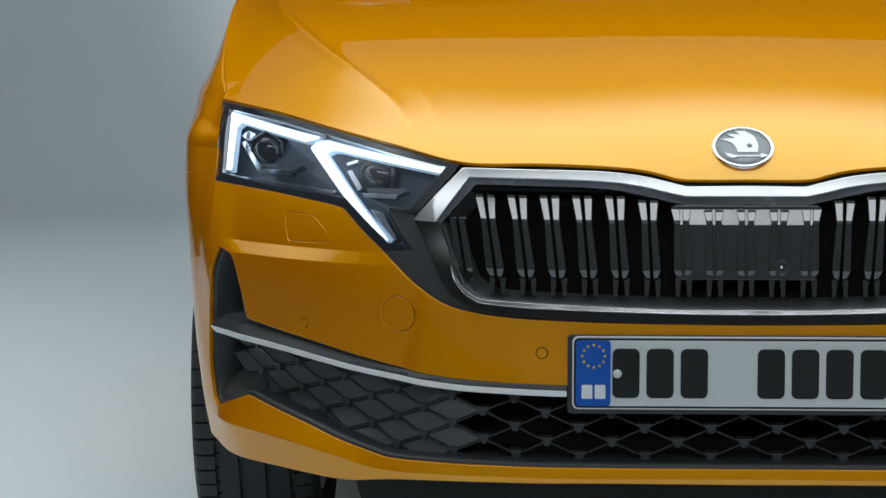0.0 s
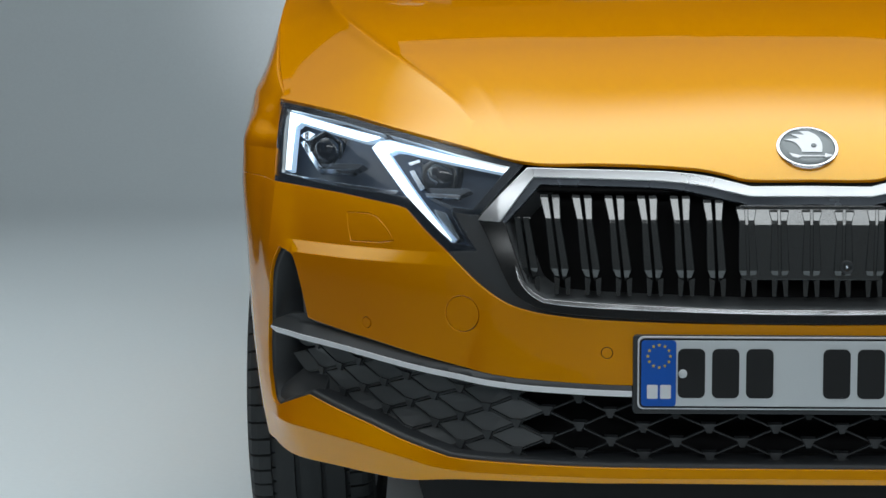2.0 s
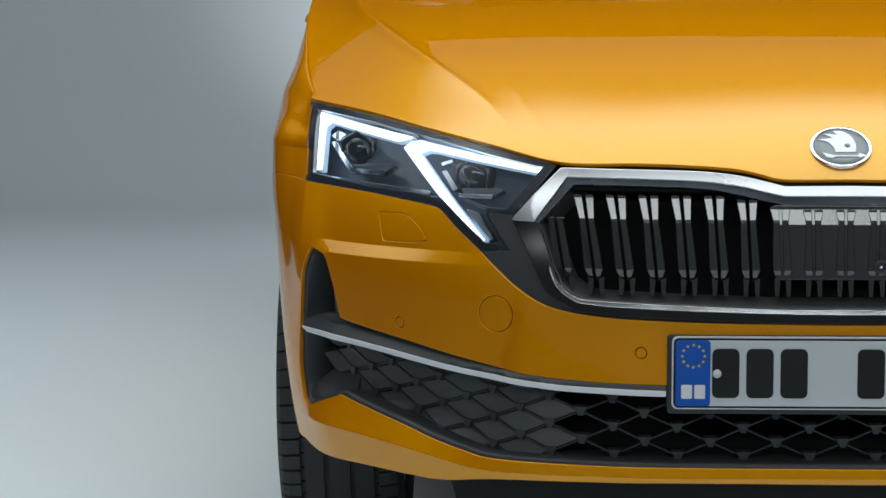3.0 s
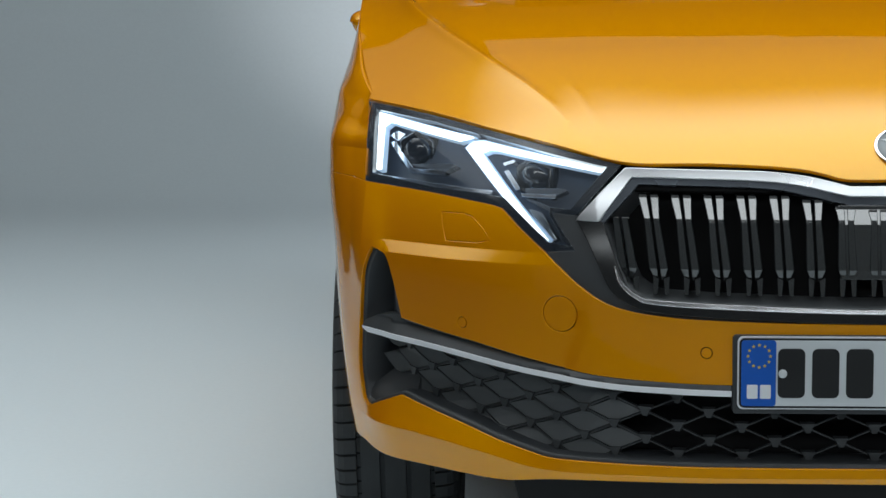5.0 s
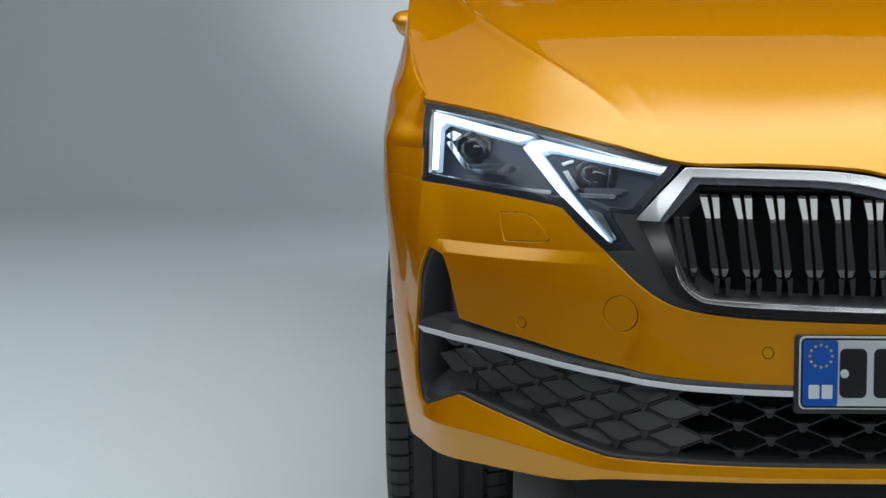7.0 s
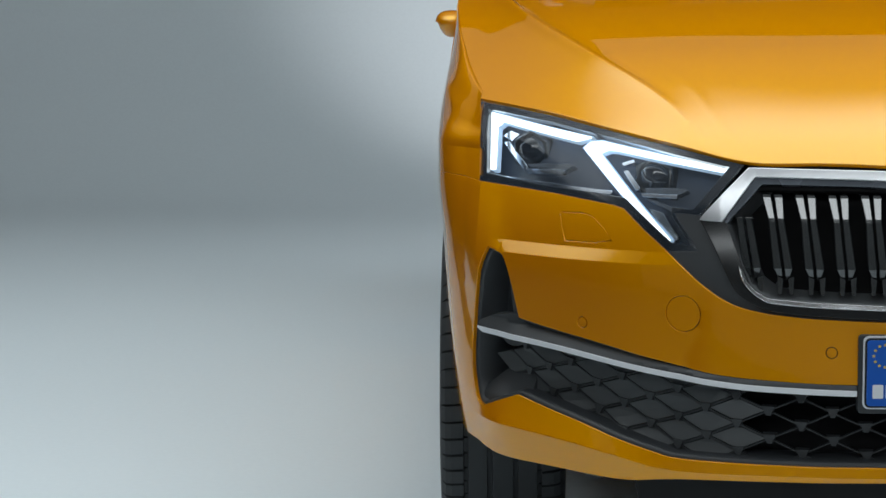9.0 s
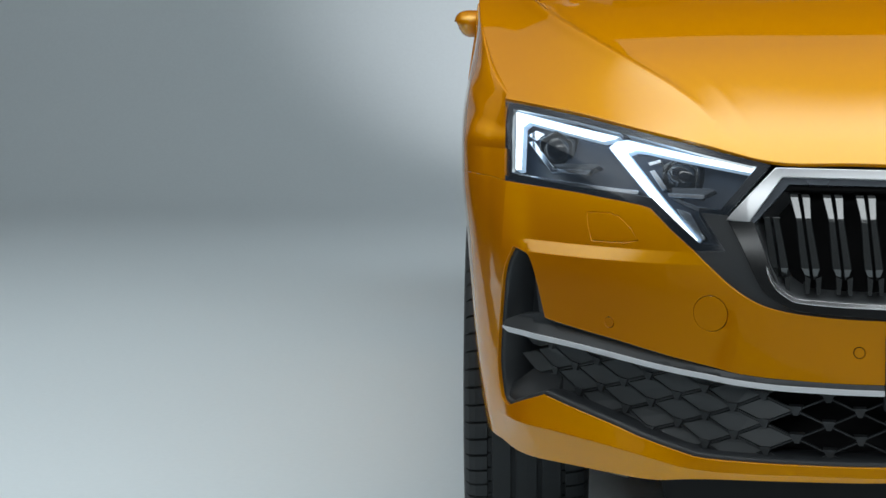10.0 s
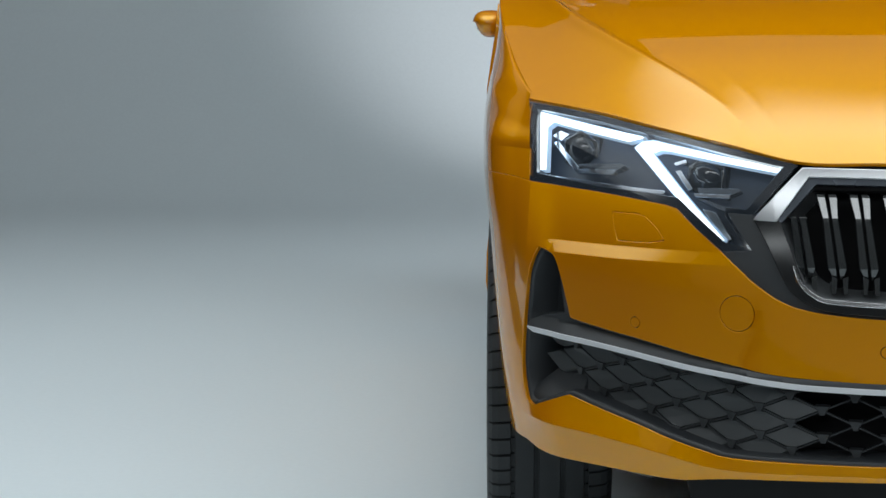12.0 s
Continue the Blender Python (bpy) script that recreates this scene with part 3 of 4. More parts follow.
def build_lattice():
    lattice = bmesh.new()

    def bar(a, b, wide=.0019, deep=.006):
        m = [(a[0] + (b[0] - a[0]) * q, a[1] + (b[1] - a[1]) * q) for q in (0, .5, 1)]
        d = math.dist(a, b)
        px, pz = -(b[1] - a[1]) / d * wide / 2, (b[0] - a[0]) / d * wide / 2
        ring = [[lattice.verts.new(woven(p[0] + e * px, p[1] + e * pz, LAT + o)) for e, o in ((-1.5, -deep), (-1, 0), (1, 0), (1.5, -deep))] for p in m]
        for r0, r1 in zip(ring, ring[1:]):
            for v in range(3):
                lattice.faces.new((r0[v], r0[v + 1], r1[v + 1], r1[v]))
    for i in range(-19, 20):
        for j in range(-1, 5):
            a = node(i, j)
            if not .47 > a[1] > .27:
                continue
            for di, dz in ((1, .0218), (1, -.0218)):
                b = (a[0] + PITCH_S, a[1] + dz)
                if max(abs(a[0]), abs(b[0])) < .92:
                    bar(a, b)
    bmesh.ops.recalc_face_normals(lattice, faces=lattice.faces)
    grid = part("intake_lattice", lattice, MATT, car, "dark grey plastic diamond lattice")
    for i in range(-17, 18):
        for j in range(-1, 5):
            s, z = node(i, j)
            if not table([(0, .45), (.6, .462), (.9, .483)], abs(s)) > z + climb(s) > .30:
                continue
            bm = bmesh.new()
            f0 = .92 if abs(i) > 8 else 1
            pts = [(a * f0, b * f0) for a, b in ((-.0105, .0075), (.0105, .0075), (.0035, -.0065), (-.0035, -.0065))]
            back, front = ([bm.verts.new(woven(s + a * f, z + b * f, LAT + o)) for a, b in pts] for f, o in ((1.15, -.012), (1, .004)))
            bm.faces.new(front)
            for v in range(4):
                bm.faces.new((back[v], back[(v + 1) % 4], front[(v + 1) % 4], front[v]))
            bmesh.ops.recalc_face_normals(bm, faces=bm.faces)
            part("lattice_tab", bm, MATT, grid)
    # closed scales fill the outer cells, each tipped so that its lower edge stands proud
    for i in range(-18, 19):
        if abs(i) < 9:
            continue
        for j in range(-1, 5):
            s, z = node(i, j)
            z += PITCH_Z / 2
            if not table([(0, .46), (.6, .475), (.9, .505)], abs(s)) > z + climb(s) > (.29 if abs(i) < 18 else .395):
                continue
            bm = bmesh.new()
            a, b = PITCH_S * .95, PITCH_Z / 2 * .93
            shape = [(x * a, d * b) for x, d in ((-1, 0), (-.56, .42), (-.17, .81), (.17, .81), (.56, .42), (1, 0), (.56, -.42), (.17, -.81), (-.17, -.81), (-.56, -.42))]
            tip = lambda d: LAT - .0030 - .0030 * (d / b)
            mid = [bm.verts.new(woven(s + x * .92, z + d * .88, tip(d) + .0008)) for x, d in shape]
            rim = [bm.verts.new(woven(s + x, z + d, tip(d) - .0020)) for x, d in shape]
            low = [bm.verts.new(woven(s + x, z + d, tip(d) - .016)) for x, d in shape]
            bm.faces.new(mid)
            for q in range(10):
                w = (q + 1) % 10
                bm.faces.new((mid[q], mid[w], rim[w], rim[q]))
                bm.faces.new((rim[q], rim[w], low[w], low[q]))
            bmesh.ops.recalc_face_normals(bm, faces=bm.faces)
            part("scale_tile", bm, TILE, grid)


# ---- upper grille ----
CHROME_TOP = [(0, .743), (.092, .742), (.125, .750), (.164, .758), (.225, .764), (.321, .766), (.436, .767)]
CHROME_LOW = [(0, .7295), (.093, .7295), (.126, .7365), (.165, .745), (.225, .7515), (.321, .7545), (.428, .7555)]
FRAME_OUT = [(.516, .688), (.497, .653), (.470, .594), (.453, .573), (.421, .556), (.385, .550), (.279, .544), (.105, .538), (0, .538)]
FRAME_IN = [(.481, .687), (.456, .620), (.443, .592), (.422, .574), (.394, .566), (.279, .560), (.105, .555), (0, .554)]
OPENING = [(.475, .684), (.447, .602), (.436, .586), (.418, .574), (.394, .569), (.279, .564), (.105, .558), (0, .558)]
OPEN_TOP = [(0, .717), (.093, .716), (.139, .726), (.208, .739), (.300, .743), (.418, .744)]


UNDER_FOOT = [(0, .5475), (.105, .5485), (.279, .5535), (.394, .5595), (.422, .5675), (.443, .586), (.456, .616), (.50, .66)]
BAR_FOOT = [(0, .7295), (.093, .7295), (.126, .7365), (.165, .745), (.225, .7515), (.321, .7545), (.428, .7555), (.481, .687), (.516, .688)]


def build_grille():
    notch = lambda k: curve(k[:2], 2) + curve(k[1:])[1:]
    both = lambda r: r + flip(r)[1:-1]
    bar_r = notch(CHROME_TOP) + [(.516, .688), (.481, .687)] + list(reversed(notch(CHROME_LOW)))
    part("chrome_bar", sheet([both(bar_r)], lambda s, z: nose(s, z, .004 + .21 * (z - table(BAR_FOOT, abs(s)))), .006, .03, .002), CHROME, car, "satin chrome grille bar with a dipped middle")
    # second thin dark-chrome lip inside the bar
    lip_r = [(a, b - .001) for a, b in notch(CHROME_LOW)] + [(.479, .686), (.475, .684)] + list(reversed(notch(OPEN_TOP)))
    part("grille_lip", sheet([both(lip_r)], lambda s, z: nose(s, z, -.001), .014, .006, .001), BRACKET, car, "dark chrome inner lip")
    trim_r = curve(GRILLE_EDGE) + [(.522, .639), (.553, .683), (.560, .695), (.518, .692)] + curve(FRAME_OUT)
    part("grille_surround", sheet([both(trim_r)], lambda s, z: nose(s, z, -.005), .014, .03, .0015), SATIN, car, "satin black grille surround")
    frame_r = list(reversed(curve(FRAME_OUT))) + [(.481, .687)] + curve(OPENING)
    part("grille_frame", sheet([both(frame_r)], lambda s, z: nose(s, z, .003), .014, .03, .001), GLOSS, car, "gloss black lower grille frame")
    inner = curve(FRAME_IN)
    low = curve(OPENING)
    wide = [(a + .002 * ease(.63, .59, b), b - .0020 * ease(.64, .58, b)) for a, b in inner]
    near = [(a + (c - a) * (.06 + .94 * ease(.62, .575, b)), b + (d - b) * (.06 + .94 * ease(.62, .575, b))) for (a, b), (c, d) in zip(inner, low)]
    chrome_r = [p for p in reversed(wide) if p[1] < .622] + [p for p in near if p[1] < .625]
    part("chrome_underline", sheet([both(chrome_r)], lambda s, z: nose(s, z, .008 - .30 * (z - glide(UNDER_FOOT, abs(s)))), .006, .004, .0008), BRIGHT, car, "bright chrome line under the grille")
    hole = notch(OPEN_TOP) + curve(OPENING)
    hole = both(hole)
    # recess: sloping satin walls that lead back to the dark mesh sheet
    loop = tidy(hole, .02)
    n = len(loop)
    rows = []
    for f, proud in ((1.0, -.003), (.992, -.025), (.965, -.060)):
        rows.append([nose(a * f, .648 + (b - .648) * (f if f > .98 else .87), proud) for a, b in loop])
    part("grille_recess", grid_mesh(rows, True, True), RAMP, car)
    # solid sheet: shade behind the slats is put into its near-black colour
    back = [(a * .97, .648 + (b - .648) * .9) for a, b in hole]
    part("mesh_shade_sheet", sheet([back], lambda s, z: nose(s, z, -.062), .03, 0), DARK, car, "solid dark sheet for the shaded radiator mesh")
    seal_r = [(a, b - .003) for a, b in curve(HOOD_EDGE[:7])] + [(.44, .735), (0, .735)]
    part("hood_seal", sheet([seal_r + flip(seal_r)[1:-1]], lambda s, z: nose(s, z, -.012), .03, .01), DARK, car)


SLAT_Z = [(.7285, .0325, .0150), (.7245, .0303, .0158), (.693, .0212, .0122), (.688, .0196, .0120), (.650, .0165, .0136), (.616, .0120, .0147), (.604, .0165, .0100), (.597, .0230, .0050)]


def upright(s, z, deep):
    """Point of the grille inset: nearly upright, deep behind the foot of the nose."""
    x, y, _ = nose(s, .60)
    return (x, y + deep, z)


def slat_pair(k):
    """Pair of gloss blades; the pairs lean in towards the bottom."""
    bm = bmesh.new()
    drop = .036 * max(0, abs(k) - 8) + (.020 if abs(k) <= 1 else .016 if abs(k) == 2 else .006 if abs(k) == 3 else 0)
    for side in (-1, 1):
        rings = []
        for z, deep, w in SLAT_Z:
            fall = drop * ease(.69, .7285, z)
            z, deep = z - fall, deep - .287 * fall * (abs(k) < 9)
            s0 = .0507 * k * (1 - .054 * (.735 - z) / .15)
            g = .0020 + .0010 * ease(.70, .735, z)
            cross = ((w, .030), (w, .0016), (w - .0010, .0004), (g + .0008, 0), (g, .0010), (g, .018))
            rings.append([bm.verts.new(upright(s0 + side * a, z, deep + o)) for a, o in cross])
        for r0, r1 in zip(rings, rings[1:]):
            for v in range(5):
                bm.faces.new((r0[v], r0[v + 1], r1[v + 1], r1[v]))
        bm.faces.new(rings[0]), bm.faces.new(list(reversed(rings[-1])))
        # foot below the blade
        s0 = .0507 * k * .946
        lo = [(side * a, z) for a, z in ((.0040, .0), (.0128, .004), (.0118, -.024), (.0060, -.024))]
        f0 = [bm.verts.new(upright(s0 + a, .600 + z, .0125 + .10 * (z + .024))) for a, z in lo]
        b0 = [bm.verts.new(upright(s0 + a, .598 + z, .045)) for a, z in lo]
        bm.faces.new(f0)
        for v in range(4):
            bm.faces.new((f0[v], f0[(v + 1) % 4], b0[(v + 1) % 4], b0[v]))
    bmesh.ops.recalc_face_normals(bm, faces=bm.faces)
    return bm


def build_slats():
    for k in range(-9, 10):
        part("grille_slat", slat_pair(k), SLAT, car)
    # flat sensor cover across the middle slats
    def cover(s, z):
        return upright(s, z, table([(.59, .0135), (.6855, .0205), (.6905, .0220), (.710, .0277)], z))
    panel = part("sensor_cover", sheet([[(-.106, .603), (.106, .603), (.109, .690), (.110, .7135), (-.110, .7135), (-.109, .690)]], cover, .006, .02, creases=[[(s, .688) for s in np.linspace(-.1, .1, 20)]]), COVER, car, "flat gloss black sensor cover")
    eye = Vector(upright(-.054, .622, .0125))
    m = Matrix.Translation(eye)
    part("camera_ring", lathe([(.0105, .006), (.0105, -.001), (.0095, -.002), (.0075, -.0015), (.0065, .001), (.0030, .001), (.0001, -.0005)], 28, m), SATIN, panel, "small round parking camera")
    part("camera_lens", lathe([(.0030, 0), (.0026, -.0012), (.0014, -.0020), (.0001, -.0022)], 20, m), REFLECT, panel)


# ---- headlamps ----
LENS_LOOP = LAMP_TOP + [(.962, .804), (.961, .749)] + list(reversed(LAMP_UNDER)) + [(.522, .639), (.553, .683), (.560, .695), (.518, .694)]
INSET_LOOP = [(.466, .768), (.554, .785), (.662, .806), (.791, .826), (.941, .840), (.944, .804), (.943, .736), (.803, .724), (.699, .719), (.644, .714), (.566, .649), (.533, .646), (.563, .692), (.562, .703), (.527, .701)]
LED_HOOK = [(.932, .8328), (.7056, .8038), (.7349, .7972), (.903, .8200), (.9185, .8110), (.9225, .7425), (.9330, .7415)]
LED_FORK = [(.7203, .7865), (.7074, .7955), (.6858, .7985), (.4700, .7645), (.4757, .7588), (.6556, .7860), (.6729, .7866), (.6905, .7800), (.5665, .6520), (.5785, .6520)]
LENS_SPOT = [(.835, .772), (.590, .7425)]
FACETS = [[(.903, .7956), (.884, .8039), (.8643, .7994), (.882, .7886)],
          [(.9012, .7848), (.8899, .7872), (.844, .7483), (.8507, .7435)],
          [(.851, .7452), (.7601, .7477), (.7674, .742), (.8471, .7401)],
          [(.6475, .7646), (.6266, .7707), (.6242, .7673), (.6439, .7613)],
          [(.6446, .7525), (.6368, .7537), (.6157, .7268), (.622, .7239)],
          [(.6132, .7191), (.5515, .7191), (.5534, .7147), (.6109, .7149)]]
SHELVES = [[(.845, .7525), (.750, .7585), (.742, .7560), (.760, .7490), (.842, .7500)],
           [(.606, .7275), (.537, .7290), (.533, .7270), (.549, .7198), (.603, .7205)],
           [(.6066, .7116), (.594, .7104), (.5631, .7005), (.5303, .6983), (.5313, .6939), (.5651, .6961)]]


def grown(loop, wide):
    """The loop pushed out by wide along its corners."""
    turn = sum(a[0] * b[1] - b[0] * a[1] for a, b in zip(loop, loop[1:] + loop[:1]))
    out = []
    for i, p in enumerate(loop):
        a, b = loop[i - 1], loop[(i + 1) % len(loop)]
        u, v = Vector((p[0] - a[0], p[1] - a[1])).normalized(), Vector((b[0] - p[0], b[1] - p[1])).normalized()
        n = Vector((u.y + v.y, -u.x - v.x))
        n = n.normalized() * wide / max(.5, math.sqrt(max(0, (1 + u.dot(v)) / 2)))
        n = n if turn > 0 else -n
        out.append((p[0] + n.x, p[1] + n.y))
    return out


def build_headlamp(k):
    at = lambda pts: [(k * a, b) for a, b in pts]
    deep = lambda d: (lambda s, z: nose(s, z, 0, d))
    housing = part("headlamp", sheet([at(LENS_LOOP)], deep(.085), .02, 0), BEZEL, car, "lit headlamp with two daylight running light hooks")
    loop = tidy(at(LENS_LOOP), .02)
    part("lamp_wall", grid_mesh([[nose(a, b, -.002, d) for a, b in loop] for d in (.004, .085)], True, True), BORDER, housing)
    part("lamp_border", sheet([at(LENS_LOOP), at(INSET_LOOP)], deep(.006), .012, .02, .001), BORDER, housing, "gloss black lens border")
    lens = part("lamp_lens", sheet([at(LENS_LOOP)], nose, .012, .004, .0012), LENS, housing, "clear outer lens")
    lens.visible_shadow = False
    for loop in (LED_HOOK, LED_FORK):
        guide = part("running_light", sheet([at(loop)], deep(.020), .008, .003, .0003), DRL, housing, "glowing white light guide")
        # slightly wider rim behind the guide stands in for its glow
        part("guide_glow", sheet([at(grown(loop, .0016))], deep(.0245), .008, .012, .001), GLOW_RIM, guide, "added pale blue rim imitating glow round the light guide")
    # dark six-sided projector modules, each in a faceted bright bracket
    for s, z in LENS_SPOT:
        m = Matrix.Translation(Vector(nose(k * s, z, 0, .060))) @ pose(0, 0, 0, 0, 0, -22 * k)
        module = part("projector", lathe([(.040, .020), (.038, .006), (.034, .0), (.029, .001), (.027, .008)], 6, m), BORDER, housing, "dark six-sided projector module")
        part("projector_lens", lathe([(.027, .006), (.022, -.001), (.013, -.005), (.0005, -.0065)], 36, m), PROJECTOR, module, "dark projector lens")
    for pts in FACETS:
        part("reflector_facet", sheet([at(pts)], deep(.042), .02, .010, .001), REFLECT, housing)
    for pts in SHELVES:
        part("bracket_shelf", sheet([at(pts)], deep(.045), .02, .014, .001), BRACKET, housing)
    part("lower_light_bar", sheet([at([(.945, .729), (.669, .717), (.667, .722), (.945, .734)])], deep(.026), .012, .02, .001), REFLECT, housing)
    part("lower_facet", sheet([at([(.598, .696), (.577, .691), (.552, .652), (.562, .649)])], deep(.040), .012, .02, .001), REFLECT, housing)


# ---- number plate ----
def build_plate():
    front, mid = -.016, .4615
    holder = part("number_plate", plate_mesh(rounded(.546, .122, .006), .020, pose(0, front + .026, mid - .003), .0015), SATIN, car, "white number plate with a blue end band")
    place = lambda d: pose(0, front + d, mid)
    part("plate_rim", plate_mesh(rounded(.532, .1126, .009), .004, place(.006)), SILVER, holder)
    part("plate_border", plate_mesh(rounded(.527, .1076, .008), .0015, place(.0015), 0), PLATE_K, holder)
    part("plate_face", plate_mesh(rounded(.521, .1016, .006), .0020, place(.0015)), PLATE_W, holder)
    part("plate_band", plate_mesh(rounded(.053, .1016, .005), .0014, pose(-.234, front - .0006, mid), .0003), PLATE_B, holder, "blue end band")
    ring = [(math.cos(radians(90 + 36 * q)) * (.0030 if q % 2 == 0 else .0013), math.sin(radians(90 + 36 * q)) * (.0030 if q % 2 == 0 else .0013)) for q in range(10)]
    for q in range(12):
        a = radians(30 * q)
        part("star", plate_mesh(ring, .0006, pose(-.2335 + .0172 * math.sin(a), front - .0021, mid + .0265 + .0172 * math.cos(a)), 0), STAR_Y, holder)
    for x in (-.2435, -.2235):
        part("letter_bar", plate_mesh(rounded(.0165, .0215, .002), .0005, pose(x, front - .0021, mid - .0285), 0), SILVER, holder)
    for x in (-.1840, -.1320, -.0800, .0370, .0890, .1410, .1930):
        part("character_bar", plate_mesh(rounded(.0415, .0762, .009), .0012, pose(x, front - .0006, mid), .0004), PLATE_K, holder)
    part("screw_cap", lathe([(.0068, .002), (.0068, -.002), (.0055, -.0035), (.0001, -.0038)], 24, pose(-.1965 - .0008, front, mid - .0005)), PLATE_W, holder)
    for z in (.0255, -.0275):
        part("sticker", plate_mesh(circle(0, 0, .0195, n=40), .0004, pose(-.0205, front - .0006, mid + z), 0), PLATE_W, holder, "faint round sticker")


# ---- badge ----
def build_badge():
    y = .104
    p, n = Vector(hood_at(0, y)), normal_at(hood_at, 0, y)
    m = Matrix.Translation(p + n * .002) @ (-n).to_track_quat("Y", "Z").to_matrix().to_4x4()
    ring = part("badge", lathe([(.0488, .006), (.0485, .0005), (.0474, -.0012), (.0442, -.0014), (.0428, -.0004), (.0428, .003)], 64, m), BRIGHT, hood, "round silver badge with a grey field")
    part("badge_field", lathe([(.0430, .003), (.0430, .0006), (.030, .0004), (.0001, .0004)], 48, m), BADGE_G, ring)
    # plain silver shapes: a fan of three blades on a bar
    fan = curve([(.022, -.013), (.0235, .006), (.018, .025), (.004, .0375)], 5) + [(-.011, .0375), (-.003, .0285), (-.026, .0310), (-.011, .0205), (-.0365, .0170)]
    fan += curve([(-.0365, .0170), (-.019, .0100), (-.011, -.004), (-.010, -.013)], 5)[1:]
    part("badge_fan", plate_mesh(fan, .0018, m @ pose(0, .0008, 0), .0005), SILVER, ring)
    part("badge_dot", lathe([(.0044, .001), (.0044, -.0006), (.0001, -.0006)], 24, m @ pose(.010, -.0012, .002)), BADGE_G, ring)
    arrow = [(-.030, -.014), (-.022, -.017), (-.012, -.0205), (.026, -.0205), (.026, -.0150), (.040, -.0205), (.026, -.0265), (.026, -.0235), (-.010, -.0235), (-.016, -.0275), (-.024, -.0245)]
    part("badge_bar", plate_mesh(arrow, .0018, m @ pose(0, .0008, 0), .0005), SILVER, ring)


# ---- wings, flanks and the rest of the body ----
def build_wing(k):
    """Front wing: flank cut round the wheel arch, and the rolled shoulder up to the hood seam."""
    belt = .775
    stations = list(np.linspace(.960, 1.20, 22)) + list(np.linspace(1.22, girth_at(1.36), 20))
    top_arch = []
    for q in range(0, 25):
        a = radians(140 - 180 * q / 24 * .98)
        y, z = ARCH_Y + ARCH_R * math.cos(a), ARCH_Z + ARCH_R * math.sin(a)
        if z > .25:
            top_arch.append((girth_at(y), z))
    loop = [(s, belt) for s in stations] + [(stations[-1], .20), (girth_at(1.27), .20)] + [p for p in reversed(top_arch) if p[0] > girth_at(.64)]
    loop += [(girth_at(.622), .7215), (1.086, .7295), (1.013, .7285), (.961, .7245), (.961, .749)]
    wing = part("front_wing", sheet([[(k * a, b) for a, b in loop]], nose, .022, .010, .0005), PAINT, car, "orange front wing round the wheel arch")
    rows = []
    for s in stations:
        knee = Vector(nose(s, .855))
        knee.z += .15 * max(0, knee.y - .66)
        knee.x += .03 * max(0, knee.y - .60)
        y = max(knee.y, .494)
        u = glide(SEAM_U, y)
        end = Vector((-u - .0015, y, hood_z(u, y)))
        p0 = Vector(nose(s, belt - .001))
        knee = knee + Vector((.004, 0, 0))
        grow = ease(.50, .74, knee.y)
        knee = (p0.lerp(end, .55) + Vector((-.003, 0, .002))).lerp(knee, grow)
        r = (.45 - .25 * grow) * min((end - knee).length, (p0 - knee).length)
        a0, a1 = knee + (p0 - knee).normalized() * r, knee + (end - knee).normalized() * r
        lift = p0 + Vector((0, 0, .4 * (a0 - p0).length))
        path = [p0 * (1 - q) ** 2 + lift * 2 * q * (1 - q) + a0 * q * q for q in (0, .2, .4, .6, .8)]
        path += [a0 * (1 - q) ** 2 + knee * 2 * q * (1 - q) + a1 * q * q for q in (0, .2, .4, .6, .8)]
        path += [a1.lerp(end, q) + Vector((0, 0, .007 * grow * math.sin(math.pi * q))) for q in (0, .2, .4, .6, .8, 1)]
        row = [(k * c.x, c.y, c.z) for c in path]
        last = Vector(row[-1])
        rows.append(row + [(last.x + k * .001, last.y, last.z - .012)])
    part("wing_shoulder", skin(rows), PAINT, wing)


def flank(y, z):
    """Half width of the body side behind the front wings."""
    u = .945 + .010 * math.sin(math.pi * min(1, max(0, (y - 1.3) / 3.2)))
    u -= .05 * max(0, (y - 3.7)) ** 2
    u -= .10 * max(0, .42 - z) ** 1.2 + .30 * max(0, z - .80) ** 2
    return u - .006 * math.cos((z - .62) * 18)


